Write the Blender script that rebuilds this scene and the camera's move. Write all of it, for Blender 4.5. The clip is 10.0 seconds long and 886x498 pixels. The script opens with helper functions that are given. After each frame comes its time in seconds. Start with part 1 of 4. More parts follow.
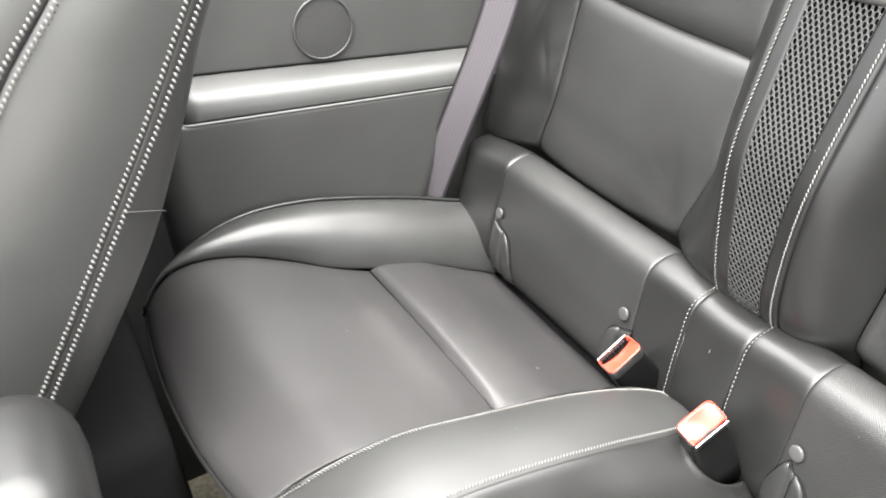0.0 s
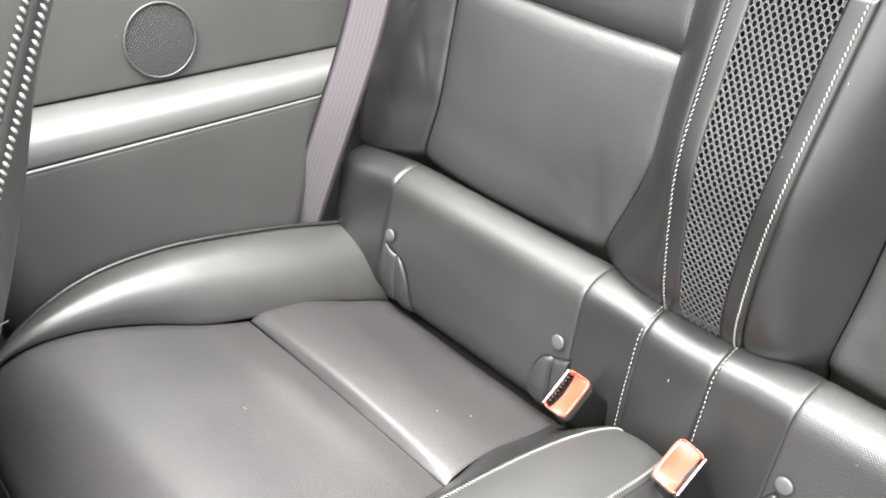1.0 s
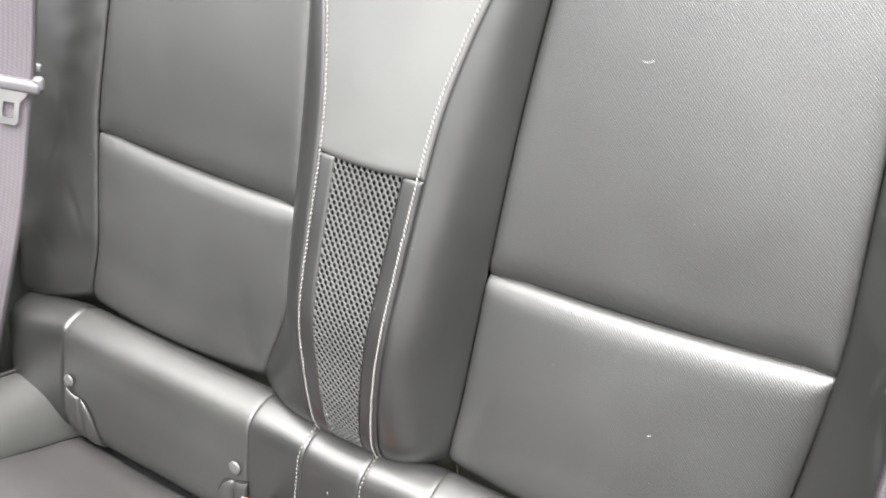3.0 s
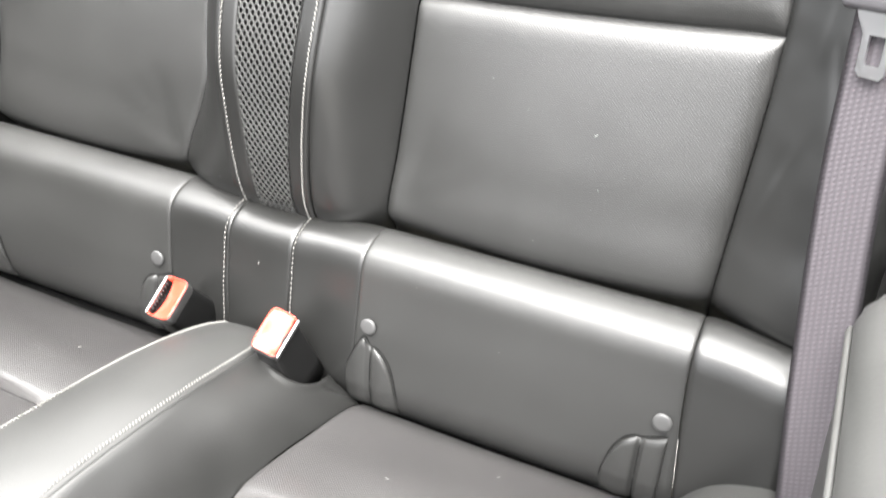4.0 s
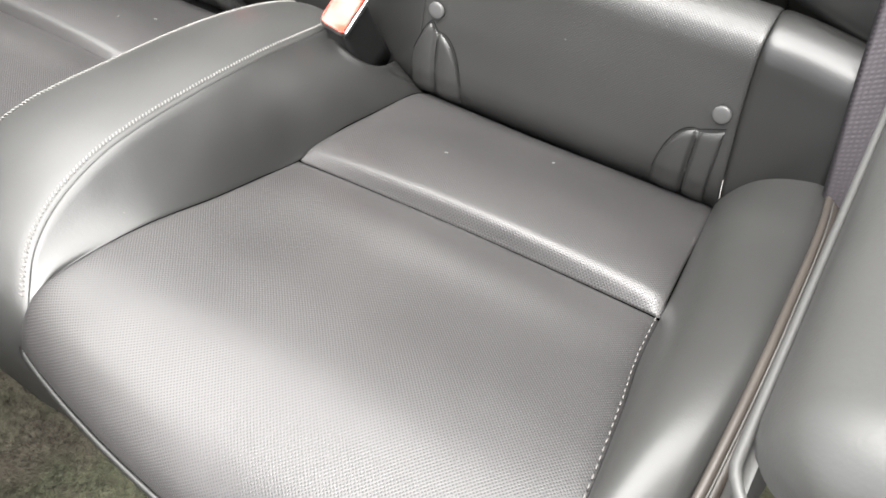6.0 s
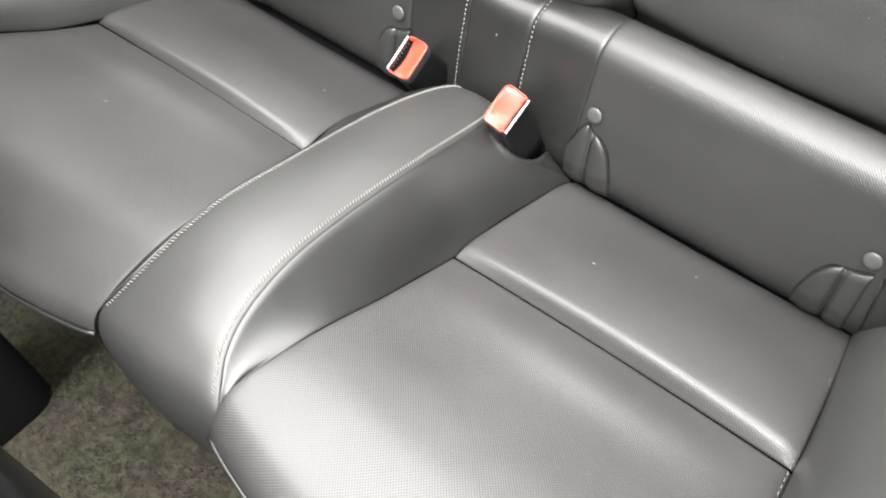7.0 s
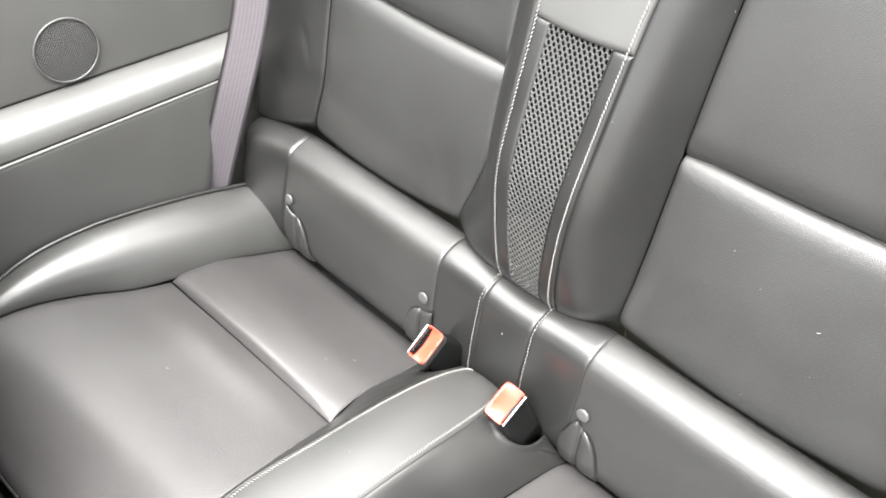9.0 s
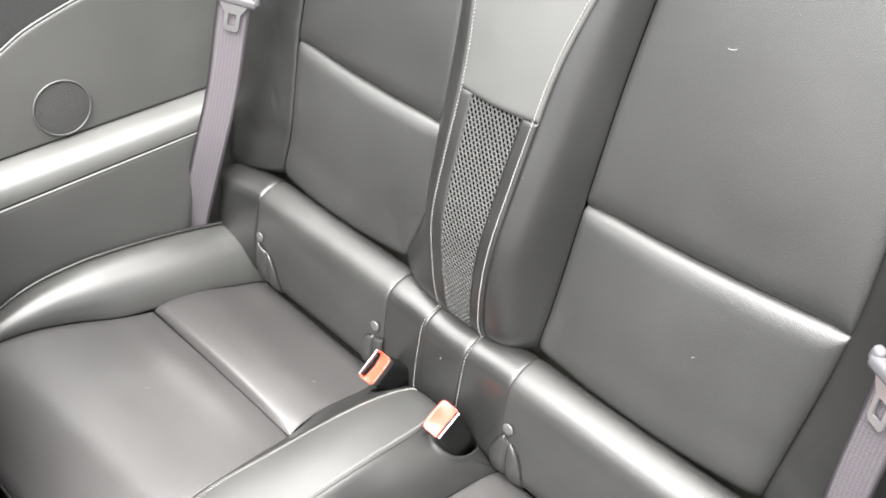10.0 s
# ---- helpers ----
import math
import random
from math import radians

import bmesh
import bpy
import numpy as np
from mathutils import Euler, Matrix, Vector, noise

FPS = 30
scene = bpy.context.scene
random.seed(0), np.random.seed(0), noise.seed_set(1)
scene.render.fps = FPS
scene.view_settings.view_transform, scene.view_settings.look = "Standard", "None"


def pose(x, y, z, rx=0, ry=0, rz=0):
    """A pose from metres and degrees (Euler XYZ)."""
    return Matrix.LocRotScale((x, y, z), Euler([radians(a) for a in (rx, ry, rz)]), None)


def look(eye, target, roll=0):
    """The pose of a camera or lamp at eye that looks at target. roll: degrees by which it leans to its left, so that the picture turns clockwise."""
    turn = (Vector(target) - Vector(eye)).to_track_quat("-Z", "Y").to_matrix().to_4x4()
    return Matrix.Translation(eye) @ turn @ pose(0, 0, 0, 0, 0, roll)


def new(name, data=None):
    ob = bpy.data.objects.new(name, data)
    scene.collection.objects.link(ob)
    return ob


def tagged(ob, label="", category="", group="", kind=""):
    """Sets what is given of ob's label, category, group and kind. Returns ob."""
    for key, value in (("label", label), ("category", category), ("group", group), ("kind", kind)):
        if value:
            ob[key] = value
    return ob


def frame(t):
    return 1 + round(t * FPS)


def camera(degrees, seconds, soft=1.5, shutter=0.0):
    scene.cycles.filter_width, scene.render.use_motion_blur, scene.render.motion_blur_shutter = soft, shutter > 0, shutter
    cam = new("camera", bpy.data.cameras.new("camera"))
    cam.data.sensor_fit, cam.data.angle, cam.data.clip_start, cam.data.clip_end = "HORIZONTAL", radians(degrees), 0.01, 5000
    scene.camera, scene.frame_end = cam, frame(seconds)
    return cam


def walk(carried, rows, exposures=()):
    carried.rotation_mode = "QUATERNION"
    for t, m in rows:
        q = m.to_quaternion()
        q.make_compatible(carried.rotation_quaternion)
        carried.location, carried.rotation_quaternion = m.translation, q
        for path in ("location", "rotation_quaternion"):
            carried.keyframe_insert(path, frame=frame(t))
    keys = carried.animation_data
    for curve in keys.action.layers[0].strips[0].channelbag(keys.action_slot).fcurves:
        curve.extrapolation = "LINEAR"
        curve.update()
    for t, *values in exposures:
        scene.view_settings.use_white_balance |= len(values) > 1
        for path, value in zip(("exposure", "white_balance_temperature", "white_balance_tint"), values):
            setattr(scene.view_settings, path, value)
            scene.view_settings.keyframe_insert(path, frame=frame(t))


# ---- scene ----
cam = camera(54.6, 10.0, soft=1.7, shutter=0.2)
PATH = [
    (0, (0.502, -0.504, 1.011), (-1.036, 0.188, -0.064), -6.0),
    (0.5, (0.382, -0.504, 0.992), (-1.008, 0.396, -0.13), -4.1),
    (1, (0.318, -0.499, 1.001), (-0.954, 0.514, -0.164), -4.6),
    (1.5, (0.281, -0.468, 1.046), (-0.911, 0.603, -0.15), -4.0),
    (2, (0.283, -0.435, 1.132), (-0.812, 0.705, -0.092), -4.0),
    (2.5, (0.332, -0.408, 1.198), (-0.642, 0.84, -0.024), -3.1),
    (2.7, (0.369, -0.402, 1.21), (-0.541, 0.895, -0.01), -2.4),
    (3.8, (0.471, -0.507, 0.953), (-0.301, 0.972, -0.158), -1.0),
    (4, (0.468, -0.519, 0.932), (-0.261, 0.93, -0.238), -0.9),
    (4.5, (0.475, -0.531, 0.908), (-0.198, 0.804, -0.42), -1.2),
    (5, (0.489, -0.55, 0.882), (-0.17, 0.714, -0.521), -1.3),
    (5.2, (0.505, -0.548, 0.883), (-0.154, 0.653, -0.569), -1.8),
    (6.3, (0.495, -0.579, 0.893), (-0.205, 0.442, -0.677), -0.9),
    (6.5, (0.472, -0.573, 0.915), (-0.258, 0.416, -0.663), -1.7),
    (7, (0.414, -0.532, 1.013), (-0.386, 0.308, -0.616), -4.7),
    (7.5, (0.37, -0.508, 1.064), (-0.486, 0.316, -0.545), -3.5),
    (8, (0.348, -0.446, 1.141), (-0.606, 0.353, -0.425), -7.2),
    (8.5, (0.373, -0.444, 1.176), (-0.655, 0.434, -0.297), -6.0),
    (9, (0.438, -0.443, 1.213), (-0.63, 0.465, -0.213), -5.8),
    (9.5, (0.516, -0.457, 1.274), (-0.571, 0.471, -0.125), -5.4),
    (10, (0.556, -0.456, 1.32), (-0.533, 0.491, -0.064), -5.2),
]
SKY, SUN, EXPOSURE = 0.078, 2.20, 3.64
BLACK = (0.0145, 0.0146, 0.0141)
STOPS = [(0.0, 0.0), (0.5, 0.30), (1.0, 0.26), (2.0, 0.2), (2.5, 0.17), (4.0, 0.32), (4.5, 0.24), (5.0, 0.15), (6.5, -0.4), (7.0, -0.36), (7.5, -0.33), (8.0, 0.04), (8.5, 0.24), (9.0, 0.32), (9.5, 0.32), (10.0, 0.16)]
walk(cam, [(t, look(eye, target, roll)) for t, eye, target, roll in PATH], [(t, EXPOSURE + s) for t, s in STOPS])

import functools

# ---- world, light, exposure ----
world = bpy.data.worlds.new("overcast_sky")
scene.world = world
world.use_nodes = True
wn = world.node_tree
sky = wn.nodes.new("ShaderNodeTexSky")
sky.sky_type = "NISHITA"
sky.sun_disc = False
sky.sun_elevation = radians(62)
sky.sun_rotation = radians(150)
sky.dust_density = 6.0
sky.air_density = 1.0
haze = wn.nodes.new("ShaderNodeHueSaturation")
haze.inputs["Saturation"].default_value = 0.16
wn.links.new(sky.outputs[0], haze.inputs["Color"])
wn.links.new(haze.outputs[0], wn.nodes["Background"].inputs[0])
wn.nodes["Background"].inputs[1].default_value = SKY
sun_data = bpy.data.lights.new("sun", "SUN")
sun_data.energy, sun_data.angle, sun_data.color = SUN, radians(80), (1.0, 0.98, 0.945)
sun = new("sun", sun_data)
sun.matrix_world = look((0.1, 0.35, 5.0), (0, 0, 0.4))

# ---- materials ----


def mat(name):
    m = bpy.data.materials.new(name)
    m.use_nodes = True
    return m, m.node_tree, m.node_tree.nodes["Principled BSDF"]


def node(tree, kind, **values):
    n = tree.nodes.new(kind)
    for key, value in values.items():
        n.inputs[key.replace("_", " ")].default_value = value
    return n


def math_node(tree, op, a, b=None):
    n = tree.nodes.new("ShaderNodeMath")
    n.operation = op
    for k, v in enumerate((a, b)):
        if v is None:
            continue
        if isinstance(v, (int, float)):
            n.inputs[k].default_value = v
        else:
            tree.links.new(v, n.inputs[k])
    return n.outputs[0]


def ramp(tree, fac, lo, hi, a, b):
    n = tree.nodes.new("ShaderNodeMapRange")
    tree.links.new(fac, n.inputs["Value"])
    n.inputs["From Min"].default_value, n.inputs["From Max"].default_value = lo, hi
    n.inputs["To Min"].default_value, n.inputs["To Max"].default_value = a, b
    return n.outputs[0]


def mix_colour(tree, fac, a, b):
    n = tree.nodes.new("ShaderNodeMix")
    n.data_type = "RGBA"
    for slot, v in ((n.inputs[0], fac), (n.inputs[6], a), (n.inputs[7], b)):
        if isinstance(v, (int, float)):
            slot.default_value = v
        elif isinstance(v, tuple):
            slot.default_value = (*v, 1)
        else:
            tree.links.new(v, slot)
    return n.outputs[2]


def bump(tree, bsdf, layers):
    """Layers of (height socket, strength, distance in metres)."""
    last = None
    for height, strength, distance in layers:
        b = tree.nodes.new("ShaderNodeBump")
        b.inputs["Strength"].default_value, b.inputs["Distance"].default_value = strength, distance
        tree.links.new(height, b.inputs["Height"])
        if last is not None:
            tree.links.new(last, b.inputs["Normal"])
        last = b.outputs[0]
    tree.links.new(last, bsdf.inputs["Normal"])


def lattice(tree, pitch_u, pitch_v, hole):
    """Staggered round holes over the UV map, in metres: 1 inside a hole."""
    uv = tree.nodes.new("ShaderNodeUVMap")
    sep = tree.nodes.new("ShaderNodeSeparateXYZ")
    tree.links.new(uv.outputs[0], sep.inputs[0])
    best = None
    for shift in (0.0, 0.5):
        cu = math_node(tree, "SUBTRACT", math_node(tree, "FRACT", math_node(tree, "ADD", math_node(tree, "DIVIDE", sep.outputs[0], pitch_u), shift + 100)), 0.5)
        cv = math_node(tree, "SUBTRACT", math_node(tree, "FRACT", math_node(tree, "ADD", math_node(tree, "DIVIDE", sep.outputs[1], pitch_v), shift + 100)), 0.5)
        cu, cv = math_node(tree, "MULTIPLY", cu, pitch_u), math_node(tree, "MULTIPLY", cv, pitch_v)
        far = math_node(tree, "SQRT", math_node(tree, "ADD", math_node(tree, "MULTIPLY", cu, cu), math_node(tree, "MULTIPLY", cv, cv)))
        best = far if best is None else math_node(tree, "MINIMUM", best, far)
    return ramp(tree, best, hole * 0.75, hole * 1.25, 1.0, 0.0)


def leather(name, colour, rough, perforated=False, coarse=1.0, uneven=0.035):
    m, t, b = mat(name)
    pos = t.nodes.new("ShaderNodeTexCoord").outputs["Object"]
    wide = node(t, "ShaderNodeTexNoise", Scale=9.0, Detail=4.0)
    grain = node(t, "ShaderNodeTexVoronoi", Scale=900.0 / coarse)
    fine = node(t, "ShaderNodeTexNoise", Scale=260.0, Detail=3.0)
    dust = node(t, "ShaderNodeTexVoronoi", Scale=42.0)
    for n in (wide, grain, fine, dust):
        t.links.new(pos, n.inputs["Vector"])
    tone = ramp(t, wide.outputs["Fac"], 0.35, 0.68, 0.0, 1.0)
    col = mix_colour(t, tone, tuple(c * 0.93 for c in colour), tuple(c * 1.08 for c in colour))
    speck = ramp(t, dust.outputs["Distance"], 0.009, 0.015, 1.0, 0.0)
    col = mix_colour(t, speck, col, (0.5, 0.5, 0.48))
    roughness = ramp(t, wide.outputs["Fac"], 0.3, 0.7, rough - 0.04, rough + 0.05)
    soft = node(t, "ShaderNodeTexNoise", Scale=24.0, Detail=2.0)
    t.links.new(pos, soft.inputs["Vector"])
    layers = [(soft.outputs["Fac"], uneven, 0.006), (grain.outputs["Distance"], 0.06, 0.0006), (fine.outputs["Fac"], 0.07, 0.0008)]
    if perforated:
        holes = lattice(t, 0.0027, 0.0027, 0.00058)
        col = mix_colour(t, math_node(t, "MULTIPLY", holes, 0.9), col, (0.006, 0.006, 0.006))
        layers.append((math_node(t, "SUBTRACT", 1.0, holes), 0.33, 0.0007))
    t.links.new(col, b.inputs["Base Color"])
    t.links.new(roughness, b.inputs["Roughness"])
    b.inputs["Specular IOR Level"].default_value = 0.5
    bump(t, b, layers)
    return m


def plain(name, colour, rough, metal=0.0, scale=120.0, bumps=0.15, spread=0.12):
    m, t, b = mat(name)
    pos = t.nodes.new("ShaderNodeTexCoord").outputs["Object"]
    wide = node(t, "ShaderNodeTexNoise", Scale=14.0, Detail=3.0)
    fine = node(t, "ShaderNodeTexNoise", Scale=scale, Detail=4.0)
    for n in (wide, fine):
        t.links.new(pos, n.inputs["Vector"])
    t.links.new(mix_colour(t, ramp(t, wide.outputs["Fac"], 0.3, 0.7, 0, 1), tuple(c * (1 - spread) for c in colour), tuple(min(1, c * (1 + spread)) for c in colour)), b.inputs["Base Color"])
    t.links.new(ramp(t, fine.outputs["Fac"], 0.3, 0.7, max(0.02, rough - 0.06), rough + 0.06), b.inputs["Roughness"])
    b.inputs["Metallic"].default_value = metal
    bump(t, b, [(fine.outputs["Fac"], bumps, 0.0006)])
    return m


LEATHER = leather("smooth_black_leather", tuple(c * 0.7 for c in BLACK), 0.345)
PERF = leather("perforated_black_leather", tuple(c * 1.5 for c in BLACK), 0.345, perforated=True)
# lit copies of the smooth leather: brightness of hump top and bolsters painted in
HUMP = leather("lit_hump_leather", tuple(c * 1.35 for c in BLACK), 0.46)
BOLSTER = leather("lit_smooth_seat_leather", tuple(c * 2.0 for c in BLACK), 0.325)
# PERF with a raised colour, making up for light the cushions lack
PERF_SEAT = leather("lit_perforated_seat_leather", (BLACK[0] * 2.25, BLACK[1] * 2.15, BLACK[2] * 2.22), 0.345, perforated=True)
LIGHTER = leather("centre_panel_leather", tuple(c * 2.9 for c in BLACK), 0.42)
VINYL = leather("soft_trim_vinyl", tuple(c * 3.2 for c in BLACK), 0.38, coarse=1.6, uneven=0.03)
THREAD = plain("pale_thread", (0.120, 0.117, 0.110), 0.7, scale=900, bumps=0.5)
THREAD_DARK = plain("grey_thread", (0.075, 0.073, 0.07), 0.7, scale=900, bumps=0.5)
PIPING = plain("worn_piping", (0.058, 0.050, 0.043), 0.45, scale=500)
PIPING_DARK = plain("dark_worn_piping", (0.036, 0.030, 0.025), 0.45, scale=500)
# near-black for foam, slits and the shaded block in the footwell
DARK = plain("dark_foam_and_shade", (0.004, 0.004, 0.004), 1.0)
DARK.node_tree.nodes["Principled BSDF"].inputs["Specular IOR Level"].default_value = 0.1
PLASTIC = plain("black_plastic", (0.004, 0.004, 0.004), 0.34, scale=600)
PLASTIC.node_tree.nodes["Principled BSDF"].inputs["Specular IOR Level"].default_value = 0.28
PLASTIC_GREY = plain("grey_plastic", (0.065, 0.063, 0.067), 0.40, scale=600)
CHROME = plain("brushed_steel", (0.62, 0.62, 0.63), 0.36, metal=1.0, scale=400, bumps=0.01)
COLLAR = plain("dull_steel", (0.33, 0.33, 0.33), 0.36, metal=1.0, scale=400, bumps=0.02)
BUTTON = plain("pale_button", (0.040, 0.040, 0.040), 0.45, scale=500)
RED = plain("red_button", (0.42, 0.036, 0.020), 0.17, scale=500, bumps=0.06)
INNER_TRIM = plain("black_inner_trim", (0.007, 0.007, 0.007), 0.85, scale=300)
LINT = plain("white_lint", (0.16, 0.157, 0.15), 0.9, scale=900)
PAVING = plain("pale_paving", (0.34, 0.33, 0.31), 0.85, scale=6)
SPACER = plain("spacer_mesh_yarn", tuple(c * 2.9 for c in BLACK), 0.7, scale=1200, bumps=0.6)

# carpet: matted short pile
CARPET, _t, _b = mat("matted_carpet")
_pos = _t.nodes.new("ShaderNodeTexCoord").outputs["Object"]
_a, _c, _d = node(_t, "ShaderNodeTexNoise", Scale=14.0, Detail=6.0), node(_t, "ShaderNodeTexNoise", Scale=700.0, Detail=3.0), node(_t, "ShaderNodeTexNoise", Scale=110.0, Detail=6.0)
for _n in (_a, _c, _d):
    _t.links.new(_pos, _n.inputs["Vector"])
_tuft = math_node(_t, "MULTIPLY", _t.nodes.new("ShaderNodeNewGeometry").outputs["Random Per Island"], 0.45)
_tone = math_node(_t, "ADD", math_node(_t, "MULTIPLY", ramp(_t, _d.outputs["Fac"], 0.3, 0.7, 0, 1), 0.55), _tuft)
_green = mix_colour(_t, _tone, (0.020, 0.021, 0.015), (0.094, 0.095, 0.064))
_brown = mix_colour(_t, _tone, (0.022, 0.019, 0.015), (0.108, 0.096, 0.075))
_t.links.new(mix_colour(_t, ramp(_t, _a.outputs["Fac"], 0.42, 0.58, 0, 1), _green, _brown), _b.inputs["Base Color"])
_b.inputs["Roughness"].default_value = 1.0
_b.inputs["Specular IOR Level"].default_value = 0.1
bump(_t, _b, [(_d.outputs["Fac"], 0.8, 0.006), (_c.outputs["Fac"], 1.0, 0.003)])

# belt webbing: ribs along the strap and fine weave across it
WEBBING, _t, _b = mat("belt_webbing")
_uv = _t.nodes.new("ShaderNodeUVMap")
_sep = _t.nodes.new("ShaderNodeSeparateXYZ")
_t.links.new(_uv.outputs[0], _sep.inputs[0])
_rib = math_node(_t, "SINE", math_node(_t, "MULTIPLY", _sep.outputs[0], 2 * math.pi / 0.0047))
_weave = math_node(_t, "SINE", math_node(_t, "ADD", math_node(_t, "MULTIPLY", _sep.outputs[1], 2 * math.pi / 0.0040), math_node(_t, "MULTIPLY", _sep.outputs[0], 2 * math.pi / 0.0094)))
_both = math_node(_t, "MULTIPLY", math_node(_t, "ADD", _rib, 1.2), math_node(_t, "ADD", _weave, 1.4))
_t.links.new(mix_colour(_t, ramp(_t, _both, 0, 4, 0, 1), (0.050, 0.045, 0.050), (0.070, 0.062, 0.069)), _b.inputs["Base Color"])
_b.inputs["Roughness"].default_value = 0.62
bump(_t, _b, [(_both, 0.20, 0.0004)])

# speaker cloth: tiny punched holes
GRILLE, _t, _b = mat("punched_speaker_grille")
_h = lattice(_t, 0.0038, 0.0038, 0.00105)
_t.links.new(mix_colour(_t, _h, tuple(c * 3.0 for c in BLACK), (0.002, 0.002, 0.002)), _b.inputs["Base Color"])
_b.inputs["Roughness"].default_value = 0.5
bump(_t, _b, [(math_node(_t, "SUBTRACT", 1.0, _h), 0.8, 0.0006)])

# ---- building blocks ----


def curve(points):
    """A smooth curve through the points, as a function of 0..1 along its chord."""
    p = np.array(points, float)
    far = np.r_[0, np.cumsum(np.linalg.norm(np.diff(p, axis=0), axis=1))]
    far /= far[-1]
    tan = np.zeros_like(p)
    tan[1:-1] = (p[2:] - p[:-2]) / (far[2:] - far[:-2])[:, None]
    tan[0], tan[-1] = (p[1] - p[0]) / (far[1] - far[0]), (p[-1] - p[-2]) / (far[-1] - far[-2])

    def at(t):
        t = np.atleast_1d(np.clip(t, 0, 1)).astype(float)
        k = np.clip(np.searchsorted(far, t, side="right") - 1, 0, len(p) - 2)
        h = (far[k + 1] - far[k])[:, None]
        s = ((t - far[k]) / (far[k + 1] - far[k]))[:, None]
        return (2 * s**3 - 3 * s**2 + 1) * p[k] + (s**3 - 2 * s**2 + s) * h * tan[k] + (-2 * s**3 + 3 * s**2) * p[k + 1] + (s**3 - s**2) * h * tan[k + 1]

    return at


def smooth(a):
    a = np.clip(a, 0, 1)
    return a * a * (3 - 2 * a)


def table(xs, ys):
    """A smooth function through a few values."""
    c = curve([(x, y) for x, y in zip(xs, ys)])
    s = c(np.linspace(0, 1, 400))
    return lambda v: np.interp(v, s[:, 0], s[:, 1])


def link(name, verts, faces, material, parent=None, label="", uvs=None, flat=False):
    me = bpy.data.meshes.new(name)
    me.from_pydata([tuple(map(float, v)) for v in verts], [], faces)
    if uvs is not None:
        layer = me.uv_layers.new(name="UVMap")
        idx = np.empty(len(me.loops), dtype=np.int32)
        me.loops.foreach_get("vertex_index", idx)
        layer.data.foreach_set("uv", np.asarray(uvs, dtype=np.float32)[idx].ravel())
    me.materials.append(material)
    me.update()
    if not flat:
        me.shade_smooth()
    ob = new(name, me)
    if parent is not None:
        ob.parent = parent
        ob.matrix_parent_inverse = Matrix.Translation(-parent.location)
    if label:
        ob["label"] = label
    return ob


def thing(name, base, label, category, group=""):
    ob = new(name)
    ob.location = base
    ob.empty_display_size = 0.05
    return tagged(ob, label, category, group)


def spread(length, r0, r1, edge=7, mid=26):
    """Samples over 0..1, close together within r0 and r1 of the two ends."""
    a, b = min(r0 / length, 0.45), min(r1 / length, 0.45)
    k = np.linspace(0, 1, edge + 1)
    return np.unique(np.r_[a * k**2, np.linspace(a, 1 - b, mid), 1 - b * k**2].round(6))


def patch(name, surface, edges, material, parent, hint, label="", mirror=False, mid=(26, 26), rough=0.0003):
    """A sewn panel over surface(i, j), 0..1 both ways, whose four edges (i0, i1, j0, j1: radius, depth) roll down into the seams.
    hint: the side that it faces."""
    g = np.linspace(0, 1, 41)
    s = surface(*np.meshgrid(g, g, indexing="ij"))
    li = np.linalg.norm(np.diff(s, axis=0), axis=2).sum(0).mean()
    lj = np.linalg.norm(np.diff(s, axis=1), axis=2).sum(1).mean()
    (r0, d0), (r1, d1), (r2, d2), (r3, d3) = edges
    a, b = spread(li, r0, r1, mid=mid[0]), spread(lj, r2, r3, mid=mid[1])
    i, j = np.meshgrid(a, b, indexing="ij")
    p = surface(i, j)
    e = 1e-3
    du = surface(np.clip(i + e, 0, 1), j) - surface(np.clip(i - e, 0, 1), j)
    dv = surface(i, np.clip(j + e, 0, 1)) - surface(i, np.clip(j - e, 0, 1))
    n = np.cross(du, dv)
    n /= np.linalg.norm(n, axis=2, keepdims=True) + 1e-12
    side = np.sign((n * np.array(hint, float)).sum(2).mean())
    n = n * side
    drop = np.zeros(i.shape)
    for far, r, d in ((i * li, r0, d0), ((1 - i) * li, r1, d1), (j * lj, r2, d2), ((1 - j) * lj, r3, d3)):
        if d:
            x = 1 - np.clip(far / r, 0, 1)
            drop = np.maximum(drop, d * (1 - np.sqrt(np.clip(1 - x * x, 0, 1))))
    if rough:
        wob = np.array([[noise.noise((q[0] * 17, q[1] * 17, q[2] * 17)) + 0.5 * noise.noise((q[0] * 45 + 9, q[1] * 45, q[2] * 45)) for q in row] for row in p])
        drop = drop + rough * wob * np.clip(1 - drop / 0.004, 0, 1)
    p = p - n * drop[:, :, None]
    if mirror:
        p = p * np.array((-1, 1, 1))
    h, w = i.shape
    uv = np.stack([i * li, j * lj], 2).reshape(-1, 2)
    idx = np.arange(h * w).reshape(h, w)
    q = np.stack([idx[:-1, :-1], idx[1:, :-1], idx[1:, 1:], idx[:-1, 1:]], 2).reshape(-1, 4)
    if (side < 0) != mirror:
        q = q[:, ::-1]
    return link(name, p.reshape(-1, 3), q.tolist(), material, parent, label, uv)


def ruled(ca, cb, bulge=None):
    """A surface between two curves; bulge(i, j) gives an added offset."""

    def at(i, j):
        pa, pb = ca(j.ravel()).reshape(*j.shape, 3), cb(j.ravel()).reshape(*j.shape, 3)
        p = pa + (pb - pa) * i[:, :, None]
        return p if bulge is None else p + bulge(i, j)

    return at


def flip(pts, mirror):
    p = np.array(pts, float)
    return p * np.array((-1, 1, 1)) if mirror else p


